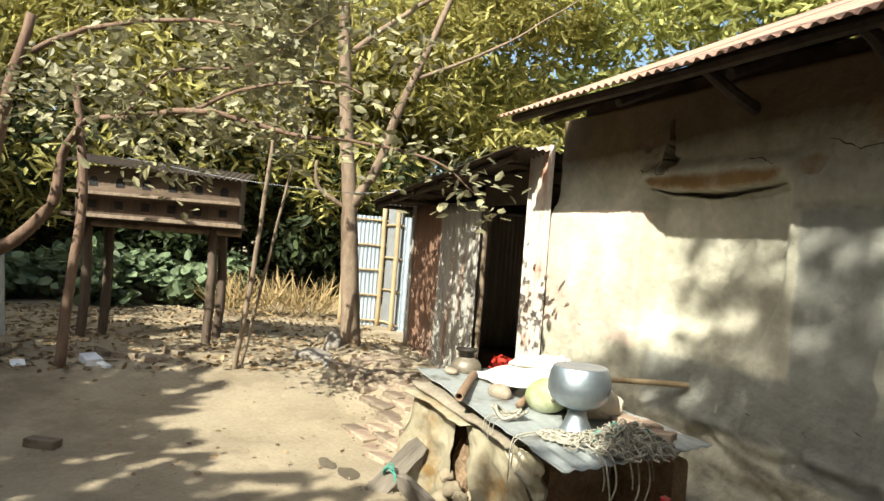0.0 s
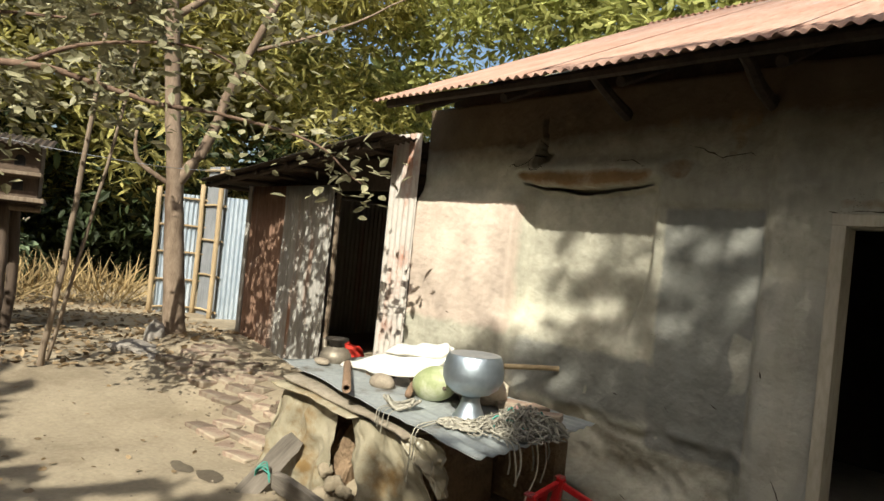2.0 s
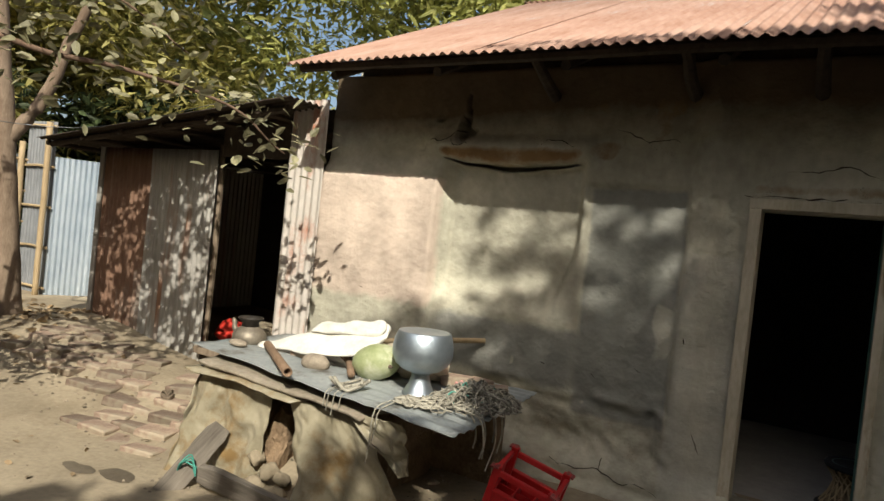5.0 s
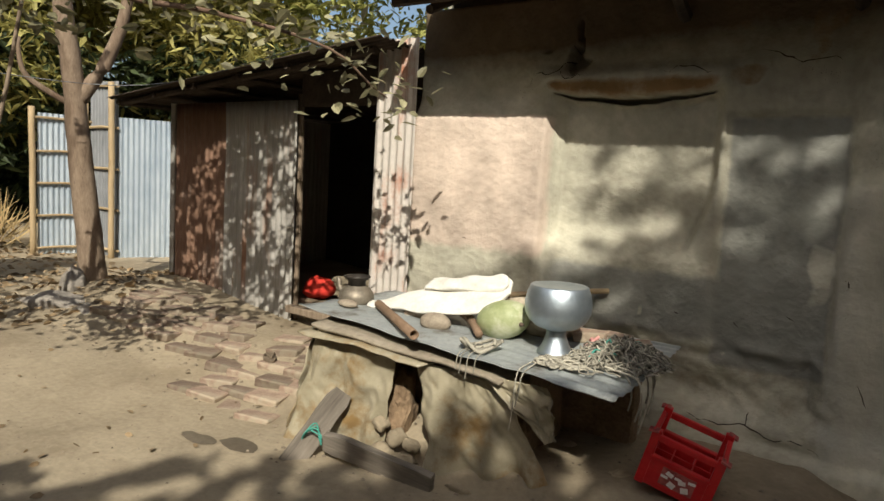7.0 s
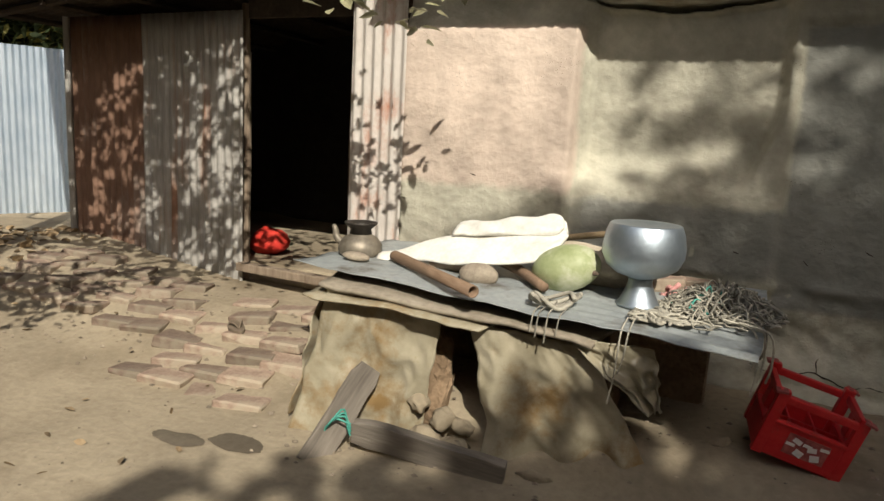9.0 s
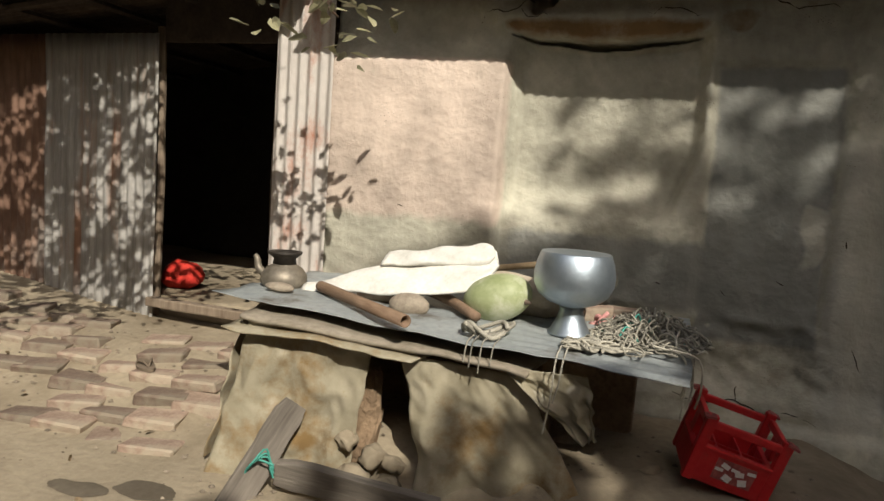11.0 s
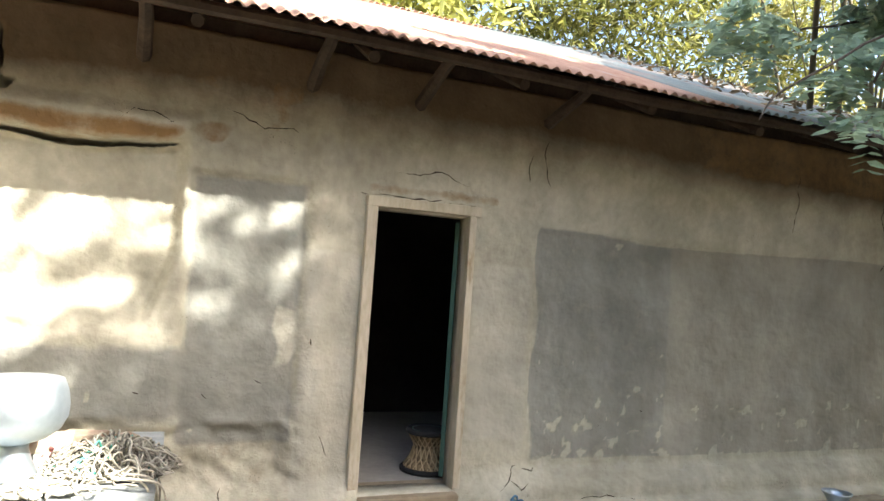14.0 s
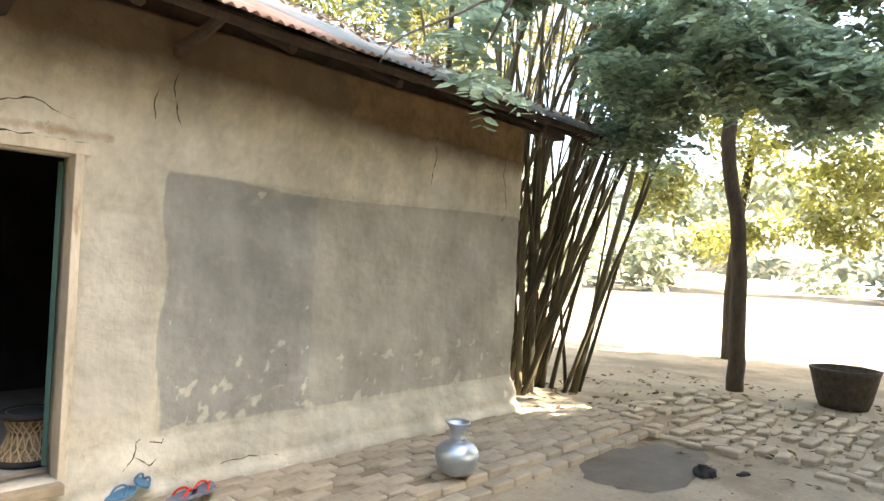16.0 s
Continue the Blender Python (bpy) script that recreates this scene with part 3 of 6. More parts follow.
def build_roof():
    roof = thing("roof", (0, 0, 0), "rusty red corrugated tin roof over dark rafters", "roof", kind="structure")
    rng = random.Random(4)
    wide = 0.82
    n = int((ROOF_R - ROOF_L) / wide) + 1
    run = RIDGE_Y - EAVE_Y
    angle = math.degrees(math.atan(SLOPE))
    length = run / math.cos(radians(angle))
    shape = corrugated(wide + 0.06, length + 0.04)
    me = bpy.data.meshes.new("roof_sheet")
    shape.to_mesh(me)
    shape.free()
    me.materials.append(RUST_ROOF)
    for p in me.polygons:
        p.use_smooth = True
    pale = me.copy()
    pale.materials.clear()
    pale.materials.append(GALV_ROOF)
    for side in (0, 1):
        for i in range(n):
            ob = new("roof_sheet", pale if i > 6 else me)
            ob.parent = roof
            x = ROOF_L + i * (ROOF_R - ROOF_L) / n
            lift = 0.004 * (i % 2)
            if side == 0:
                ob.matrix_basis = Matrix.Translation((x, EAVE_Y, EAVE_Z + lift + 0.012)) @ pose(0, 0, 0, angle - 90, 0, 0) @ pose(0, 0, 0, 0, 0, rng.uniform(-0.15, 0.15))
            else:
                ob.matrix_basis = Matrix.Translation((x + wide, 2 * RIDGE_Y - EAVE_Y, EAVE_Z + lift + 0.012)) @ pose(0, 0, 0, 0, 0, 180) @ pose(0, 0, 0, angle - 90, 0, 0)
    for k, t in enumerate((0.04, 0.35, 0.68, 0.97)):
        y = EAVE_Y + run * t
        bm = tube(bmesh.new(), bent([(ROOF_L + 0.02, y, EAVE_Z - 0.05 + run * t * SLOPE), (1, y + 0.02, EAVE_Z - 0.055 + run * t * SLOPE), (ROOF_R - 0.03, y, EAVE_Z - 0.05 + run * t * SLOPE)], 6, 0.02, k), 0.035, 7)
        part("purlin", bm, ROOF_UNDER, roof)
    for i in range(10):
        x = -3.0 + i * 0.95
        a = (x, EAVE_Y + 0.28, EAVE_Z - 0.02)
        b = (x + 0.03, RIDGE_Y, EAVE_Z - 0.13 + run * SLOPE)
        part("rafter", tube(bmesh.new(), bent([a, ((a[0] + b[0]) / 2 + 0.03, (a[1] + b[1]) / 2, (a[2] + b[2]) / 2), b], 3, 0.015, i), 0.035, 7), ROOF_UNDER, roof)
    for x in (-1.36, -0.4, 0.32, 1.28):
        part("bracket", tube(bmesh.new(), bent([(x, 0.06, 2.50), (x + 0.01, -0.22, 2.58), (x + 0.02, EAVE_Y + 0.32, 2.68)], 3, 0.02, x), tapered(0.045, 0.035, 7), 7), ROOF_UNDER, roof)
    part("wall_plate", blocky((ROOF_R - ROOF_L - 0.1, 0.14, 0.1), 0.01, (1.35, 0.12, 2.78)), ROOF_UNDER, roof)


build_roof()


def build_gables():
    for name, x in (("gable_east", 4.94), ("gable_west", -3.25)):
        bm = bmesh.new()
        h = EAVE_Z + (RIDGE_Y - 0.3) * SLOPE
        for s in (-0.15, 0.15):
            bm.faces.new([bm.verts.new((x + s, y, z)) for y, z in ((0.37, 2.95), (6.0, 2.95), (RIDGE_Y, h + 0.2))])
        bm.verts.ensure_lookup_table()
        v = bm.verts
        for a, b in ((0, 1), (1, 2), (2, 0)):
            bm.faces.new((v[a], v[b], v[b + 3], v[a + 3]))
        bmesh.ops.recalc_face_normals(bm, faces=bm.faces)
        tagged(part(name, bm, PLASTER), "mud gable under the tin roof", "wall", kind="structure")


build_gables()

# doorway of the house
DOOR_PAINT = material("limewashed_frame", (0.40, 0.35, 0.25), (0.58, 0.53, 0.42), 9, 0.85, stretch=(1, 1, 0.3), stain=(0.25, 0.17, 0.09), stain_scale=4, stain_at=0.62)
GREEN_PAINT = material("worn_green_paint", (0.05, 0.11, 0.09), (0.10, 0.19, 0.15), 6, 0.6, stretch=(1, 1, 0.3), stain=(0.24, 0.09, 0.05), stain_scale=2.5, stain_at=0.66)


def build_doorway():
    d = thing("door_1", (0, 0, 0), "open wooden door in a limewashed frame in the mud wall", "door", kind="structure")
    fr = part("door_frame", blocky((0.07, 0.16, 1.80), 0.006, (0.035, 0.03, 0.90), rough=0.004), DOOR_PAINT, d, "limewashed wooden frame")
    part("jamb", blocky((0.05, 0.11, 1.80), 0.006, (0.728, 0.005, 0.90), rough=0.004), DOOR_PAINT, fr)
    part("head", blocky((0.785, 0.165, 0.065), 0.006, (0.39, 0.03, 1.832), rough=0.004), DOOR_PAINT, fr)
    leaf = part("door_leaf", blocky((0.60, 0.035, 1.74), 0.004, (0.30, 0, 0.90)), GREEN_PAINT, d, "green-painted door leaf swung inward")
    leaf.matrix_basis = pose(0.70, 0.165, 0, 0, 0, 30)
    for z in (0.35, 0.9, 1.5):
        part("rail", blocky((0.54, 0.012, 0.09), 0.003, (0.30, 0.024, z)), GREEN_PAINT, leaf)
    part("threshold", blocky((0.66, 0.36, 0.06), 0.012, (0.39, 0.05, -0.035), rough=0.006), EARTH, d, "worn mud threshold")


build_doorway()

# ---- the tin shed ----
SHED_L = -6.9


def build_shed():
    w = thing("wall_shed", (SHED_L, 0.06, -0.16), "rust-stained corrugated tin wall of the shed, ragged below", "wall", kind="structure", turn=-2)
    for x, wide, mat, lift in ((0.0, 0.99, TIN_RUST, 0.0), (0.93, 1.12, TIN_OLD, -0.014)):
        bm = corrugated(wide, 2.2, rows=14)
        for v in bm.verts:
            if v.co.z < 0.01:
                v.co.z += 0.05 * abs(noise.noise(Vector((v.co.x * 9 + x, 0, 5)))) + 0.03 * max(0, noise.noise(Vector((v.co.x * 31, x, 8))))
            v.co.y += 0.012 * noise.noise(Vector((v.co.x * 2 + x, v.co.z * 1.5, 7)))
        sheet = part("tin_sheet", bm, mat, w, smooth=True)
        sheet.matrix_basis = pose(x, lift, 0)
    s = tagged(part("wall_strip", corrugated(0.43, 2.45, rows=1), TIN_STRIP), "narrow rusty corrugated tin strip between door and mud wall", "wall", kind="structure")
    s.matrix_basis = pose(-3.83, -0.1, 0.05)
    h = tagged(part("wall_head", blocky((0.98, 0.03, 0.32), 0.004, (-4.32, 0.0, 2.14)), ROOF_UNDER), "dark boards above the shed doorway", "wall", kind="structure")
    side = tagged(part("wall_side", corrugated(3.0, 2.1, rows=1), TIN_OLD), "corrugated tin side wall of the shed", "wall", kind="structure")
    side.matrix_basis = pose(SHED_L + 0.01, 0.0, -0.06, 0, 0, 90)
    bk = tagged(part("wall_back", corrugated(3.6, 2.5, rows=1), TIN_OLD), "dark tin back wall of the shed", "wall", kind="structure")
    bk.matrix_basis = pose(SHED_L, 3.0, -0.06)
    # Added panel that blacks out the shed interior behind the doorway.
    tagged(part("wall_shade_panel", blocky((3.45, 0.05, 2.4), 0, (-5.2, 2.5, 1.1)), INSIDE_SHADE), "added near-black panel standing in for shade inside the shed", "wall", kind="structure")
    frame_ = thing("door_2", (0, 0, 0), "open shed doorway with bamboo posts and a timber sill", "door", kind="structure")
    part("post", tube(bmesh.new(), bent([(-4.89, 0.05, -0.1), (-4.88, 0.06, 1.0), (-4.89, 0.05, 2.1)], 3, 0.01), 0.03, 8), WOOD, frame_)
    part("post", tube(bmesh.new(), bent([(-3.84, 0.0, -0.1), (-3.86, 0.0, 1.0), (-3.85, 0.0, 2.2)], 3, 0.01), 0.03, 8), WOOD_DARK, frame_)
    part("sill", blocky((1.1, 0.09, 0.07), 0.012, (-4.3, -0.06, 0.06), (0, 1, 1), rough=0.008), WOOD, frame_)
    tagged(part("shed_floor", blocky((3.5, 3.0, 0.16), 0.02, (-5.2, 1.6, 0.0)), EARTH), "bare earth floor inside the shed", "floor", kind="structure")
    roof = thing("shed_roof", (0, 0, 0), "low corrugated tin lean-to roof over the shed, coloured near-black for its shade", "roof", kind="structure")
    a = math.degrees(math.atan((2.42 - 2.02) / 3.9))
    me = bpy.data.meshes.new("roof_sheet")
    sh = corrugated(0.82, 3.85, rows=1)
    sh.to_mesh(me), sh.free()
    # Near-black colour puts the underside's shade into these tin sheets.
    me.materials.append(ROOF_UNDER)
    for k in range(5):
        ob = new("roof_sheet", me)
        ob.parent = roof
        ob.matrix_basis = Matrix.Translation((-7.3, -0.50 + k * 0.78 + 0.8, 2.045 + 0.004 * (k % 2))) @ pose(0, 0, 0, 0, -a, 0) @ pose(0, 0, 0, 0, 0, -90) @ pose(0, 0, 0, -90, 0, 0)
    part("fascia", tube(bmesh.new(), bent([(-7.2, -0.4, 2.0), (-5.5, -0.38, 2.17), (-3.6, -0.4, 2.36)], 4, 0.015), 0.035, 7), ROOF_UNDER, roof)
    for k in range(6):
        x = -7.2 + k * 0.66
        z = 1.97 + (x + 7.55) * 0.1
        part("rafter", tube(bmesh.new(), [(x, -0.45, z), (x, 3.0, z)], 0.03, 6), ROOF_UNDER, roof)


build_shed()

# ---- the platform with its load ----
SHEET = material("grey_tin_sheet", (0.25, 0.27, 0.265), (0.39, 0.41, 0.40), 6, 0.55, 0.25, stain=(0.14, 0.13, 0.11), stain_scale=3, stain_at=0.6, bump=0.3)
SHEET_EDGE = material("old_board", (0.17, 0.14, 0.10), (0.30, 0.26, 0.20), 6, 0.9, bump=0.5)
PLASTIC = material("dusty_plastic_sheet", (0.33, 0.285, 0.19), (0.53, 0.475, 0.35), 5, 0.3, bump=0.35, fine=2.2, stain=(0.30, 0.195, 0.085), stain_scale=2.6, stain_at=0.56, spec=0.5, through_light=0.3, bump_size=0.02)
MUD = material("mud_brickwork", (0.15, 0.10, 0.06), (0.30, 0.21, 0.13), 7, 0.95, bump=0.9, bump_size=0.03)


def table_z(x, y):
    u = (x + 3.47) / 2.37
    return 0.485 - 0.085 * u + (0.015 + 0.075 * u) * (y + 1.38)


def sagging_sheet(corners, lift, thick, ripple, seed, nx=30, ny=12, wave=0.0):
    """A thin warped sheet between four corners (front left, front right, back right, back left)."""
    a, b, c, d = [Vector(p) for p in corners]
    bm = bmesh.new()
    top, low = [], []
    for j in range(ny + 1):
        tr, lr = [], []
        for i in range(nx + 1):
            u, v = i / nx, j / ny
            p = (a * (1 - u) + b * u) * (1 - v) + (d * (1 - u) + c * u) * v
            e = min(u, 1 - u, v, 1 - v)
            p.z += lift + ripple * noise.noise(Vector((p.x * 2.3, p.y * 2.3, seed))) + 0.4 * ripple * noise.noise(Vector((p.x * 9, p.y * 9, seed)))
            p.z += wave * math.cos(2 * math.pi * v * 12) * (0.15 + 0.85 * smooth(0.6, 1.0, u))
            if e < 0.02:
                p.y += 0.02 * noise.noise(Vector((p.x * 5, p.y * 5, seed + 4)))
                p.x += 0.02 * noise.noise(Vector((p.x * 5, p.y * 5, seed + 9)))
            tr.append(bm.verts.new(p)), lr.append(bm.verts.new(p - Vector((0, 0, thick))))
        top.append(tr), low.append(lr)
    for j in range(ny):
        for i in range(nx):
            bm.faces.new((top[j][i], top[j][i + 1], top[j + 1][i + 1], top[j + 1][i]))
            bm.faces.new((low[j][i + 1], low[j][i], low[j + 1][i], low[j + 1][i + 1]))
    for i in range(nx):
        bm.faces.new((low[0][i], low[0][i + 1], top[0][i + 1], top[0][i])), bm.faces.new((top[ny][i], top[ny][i + 1], low[ny][i + 1], low[ny][i]))
    for j in range(ny):
        bm.faces.new((low[j + 1][0], low[j][0], top[j][0], top[j + 1][0])), bm.faces.new((top[j + 1][nx], top[j][nx], low[j][nx], low[j + 1][nx]))
    return bm


def pillow(size, rough, seed, squash=1.0):
    bm = bmesh.new()
    bmesh.ops.create_icosphere(bm, subdivisions=4, radius=1)
    for v in bm.verts:
        c = v.co.copy()
        c = Vector((math.copysign(abs(c.x) ** 0.6, c.x), math.copysign(abs(c.y) ** 0.6, c.y), math.copysign(abs(c.z) ** squash, c.z)))
        c += noise.noise_vector(c * 1.6 + Vector((seed, 0, 0))) * rough + noise.noise_vector(c * 5 + Vector((seed, 3, 0))) * rough * 0.3
        v.co = Vector((c.x * size[0], c.y * size[1], c.z * size[2]))
    return bm


def build_platform():
    p = thing("storage_platform", (0, 0, 0), "low mud platform topped with grey tin and hung with dusty plastic", "platform")
    part("tin_top", sagging_sheet([(-3.40, -1.30, 0.485), (-1.10, -1.46, 0.40), (-1.06, -0.46, 0.49), (-3.3, -0.38, 0.5)], 0.0, 0.004, 0.02, 1, 30, 72, 0.006), SHEET, p, "grey warped tin sheet", True)
    part("under_board", sagging_sheet([(-3.15, -1.42, 0.42), (-1.75, -1.40, 0.34), (-1.6, -0.5, 0.42), (-3.3, -0.45, 0.45)], 0.0, 0.02, 0.02, 2), SHEET_EDGE, p, "weathered board", True)
    part("under_sheet", sagging_sheet([(-3.2, -1.50, 0.37), (-2.25, -1.46, 0.33), (-2.0, -0.6, 0.38), (-3.25, -0.6, 0.4)], 0.0, 0.008, 0.03, 3), PLASTIC, p, "folded plastic sheet", True)
    bm = blocky((0.16, 0.6, 0.72), 0.03, (-3.0, -0.95, -0.02), rough=0.03)
    part("mud_pier", bm, MUD, p)
    part("mud_pier", pillow((0.10, 0.13, 0.30), 0.3, 5), MUD, p).matrix_basis = pose(-2.60, -1.16, -0.14, 0, 6, 20)
    part("mud_pier", blocky((0.25, 0.5, 0.7), 0.03, (-1.85, -0.85, -0.02), rough=0.03), MUD, p)
    part("mud_back", blocky((2.0, 0.12, 0.72), 0.03, (-2.3, -0.45, -0.02), rough=0.02), MUD, p)

    def hanging(a, b, c, d, seed, folds):
        bm = bmesh.new()
        n, m = 46, 40
        rows = []
        A, B, C, D = Vector(a), Vector(b), Vector(c), Vector(d)
        for j in range(m + 1):
            r = []
            for i in range(n + 1):
                u, v = i / n, j / m
                q = (A * (1 - u) + B * u) * (1 - v) + (D * (1 - u) + C * u) * v
                w = math.sin(math.pi * v) * 0.5 + v * 0.6
                q.y += folds * w * (math.sin(u * 17 + seed + 2 * v) * 0.5 + noise.noise(Vector((u * 4, v * 3, seed))) * 1.2) + 0.016 * noise.noise(Vector((u * 7 + v * 3, v * 4, seed))) + 0.06 * abs(noise.noise(Vector((u * 3.2 + v * 1.5, v * 2.2 - u, seed + 20)))) + 0.014 * abs(noise.noise(Vector((u * 8 - v * 5, v * 6 + u * 3, seed)))) + 0.004 * abs(noise.noise(Vector((u * 17 - v * 9, v * 14, seed))))
                q.x += 0.03 * noise.noise(Vector((u * 2, v * 5, seed + 3)))
                r.append(bm.verts.new(q))
            rows.append(r)
        for j in range(m):
            for i in range(n):
                bm.faces.new((rows[j][i], rows[j + 1][i], rows[j + 1][i + 1], rows[j][i + 1]))
        ret = bmesh.ops.extrude_face_region(bm, geom=bm.faces[:])
        for v in (x for x in ret["geom"] if isinstance(x, bmesh.types.BMVert)):
            v.co.y += 0.004
        bmesh.ops.recalc_face_normals(bm, faces=bm.faces)
        return bm
    part("plastic_curtain", hanging((-3.12, -1.40, 0.40), (-2.48, -1.40, 0.33), (-2.58, -1.36, -0.36), (-3.22, -1.58, -0.34), 1, 0.028), PLASTIC, p, "creased dusty plastic curtain", True)
    part("plastic_curtain", hanging((-2.32, -1.38, 0.33), (-1.78, -1.32, 0.30), (-1.42, -1.22, -0.37), (-2.2, -1.40, -0.36), 7, 0.035), PLASTIC, p, "creased dusty plastic curtain", True)
    part("plastic_flap", hanging((-1.86, -1.40, 0.345), (-1.50, -1.34, 0.345), (-1.44, -1.30, 0.06), (-1.50, -1.32, 0.03), 11, 0.03), PLASTIC, p, "loose hanging plastic flap", True)
    part("plastic_curtain", hanging((-3.16, -1.38, 0.42), (-3.10, -0.62, 0.44), (-3.2, -0.66, -0.2), (-3.28, -1.5, -0.3), 4, 0.02), PLASTIC, p, "creased dusty plastic curtain", True)


build_platform()

STEEL = material("dented_aluminium", (0.37, 0.43, 0.48), (0.51, 0.565, 0.61), 5, 0.42, 0.9, bump=0.15, bump_size=0.02)


def build_goblet():
    g = thing("aluminium_urn", (-1.63, -0.99, table_z(-1.63, -0.99)), "dented aluminium water pot upturned on a flared pedestal foot", "pot")
    part("bowl", turned(bmesh.new(), [(0.035, 0.11), (0.06, 0.135), (0.12, 0.155), (0.165, 0.19), (0.188, 0.24), (0.19, 0.29), (0.18, 0.345), (0.165, 0.385), (0.16, 0.39), (0.14, 0.385), (0.05, 0.375)], 40), STEEL, g, smooth=True)
    part("foot", turned(bmesh.new(), [(0.105, 0.0), (0.105, 0.008), (0.092, 0.02), (0.068, 0.07), (0.055, 0.115), (0.058, 0.13), (0.04, 0.14)], 36), STEEL, g, smooth=True)


build_goblet()
SACK_WHITE = material("white_woven_sack", (0.55, 0.53, 0.47), (0.76, 0.74, 0.68), 9, 0.85, bump=0.3)


sack = thing("white_sack", (0, 0, 0), "folded white woven feed sack lying over bricks and sticks", "sack")


def sack_fold(foot, head, across, width, thick, taper, seed):
    """A limp flat sack: tapers at the foot, rounds off at the head, bulges and creases along its length."""
    A, B, T = Vector(foot), Vector(head), Vector(across).normalized()
    up = (B - A).cross(T).normalized()
    up = up if up.z > 0 else -up
    bm = bmesh.new()
    nu, nv = 34, 22
    rings = []
    for i in range(nu + 1):
        u = i / nu
        w = width * (taper + (1 - taper) * smooth(0.0, 0.75, u)) * math.sqrt(max(0.0, 1 - max(0.0, (u - 0.84) / 0.16) ** 2.4))
        w = max(w, 0.012)
        t = thick * (0.45 + 0.55 * smooth(0, 0.5, u)) * min(1.0, w / width * 2.2)
        ring = []
        for k in range(nv):
            a = 2 * math.pi * k / nv
            c, d = math.cos(a), math.sin(a)
            q = A + (B - A) * u + T * (w * math.copysign(abs(c) ** 0.7, c)) + up * (t * math.copysign(abs(d) ** 0.8, d))
            q += up * (0.012 * noise.noise(Vector((u * 4, c * 2, seed))) + 0.007 * math.sin(u * 16 + 3 * c + seed) * (d > 0)) + T * 0.012 * noise.noise(Vector((u * 5, seed, d)))
            ring.append(bm.verts.new(q))
        rings.append(ring)
    for a, b in zip(rings, rings[1:]):
        for k in range(nv):
            bm.faces.new((a[k], a[(k + 1) % nv], b[(k + 1) % nv], b[k]))
    bm.faces.new(rings[0][::-1]), bm.faces.new(rings[-1])
    bmesh.ops.recalc_face_normals(bm, faces=bm.faces)
    return bm


part("lower_fold", sack_fold((-3.07, -0.96, 0.50), (-2.03, -0.83, 0.715), (-0.05, 0.85, 0.52), 0.185, 0.022, 0.22, 14), SACK_WHITE, sack, "", True)
part("upper_fold", sack_fold((-2.66, -0.82, 0.685), (-2.06, -0.81, 0.77), (0.0, 0.75, 0.5), 0.07, 0.026, 0.85, 16), SACK_WHITE, sack, "", True)

# ---- trees ----


def limbs(name, paths, parent, mat):
    """Each path: list of points with start and end radius."""
    for i, (pts, r0, r1) in enumerate(paths):
        q = bent(pts, 5, 0.02, i * 3.1)
        part(name if i else "trunk", tube(bmesh.new(), q, tapered(r0, r1, len(q)), 9), mat, parent, smooth=True)


def twig_leaves(twigs, per, rng, spread):
    """Leaf places strewn along twigs."""
    out = []
    for pts in twigs:
        q = bent(pts, 6, 0.01, len(out))
        for p in q:
            for _ in range(per):
                out.append(np.array(p) + rng.normal(size=3) * spread)
    return out


def build_fork_tree():
    t = thing("slender_tree", (0, 0, 0), "slender pale-barked forked tree with thin bare twigs", "tree")
    limbs("limb", [([(-7.45, -0.54, -0.25), (-7.5, -0.6, 0.6), (-7.58, -0.66, 1.5), (-7.6, -0.70, 2.05), (-7.66, -0.83, 3.3), (-7.73, -0.97, 4.9), (-7.78, -1.1, 6.5)], 0.15, 0.07),
                   ([(-7.59, -0.69, 1.95), (-7.45, -0.4, 2.5), (-7.35, -0.15, 3.4), (-7.09, 0.41, 5.02), (-6.9, 0.8, 6.3)], 0.085, 0.03),
                   ([(-7.7, -0.8, 4.2), (-7.5, 0.1, 5.0), (-7.3, 1.0, 5.6)], 0.05, 0.015), ([(-7.25, 0.1, 3.9), (-6.6, 0.9, 4.3), (-5.9, 1.8, 5.0)], 0.03, 0.008),
                   ([(-7.6, -0.6, 1.9), (-7.8, -1.1, 2.2), (-7.85, -1.15, 2.6)], 0.04, 0.02)], t, BARK)


build_fork_tree()


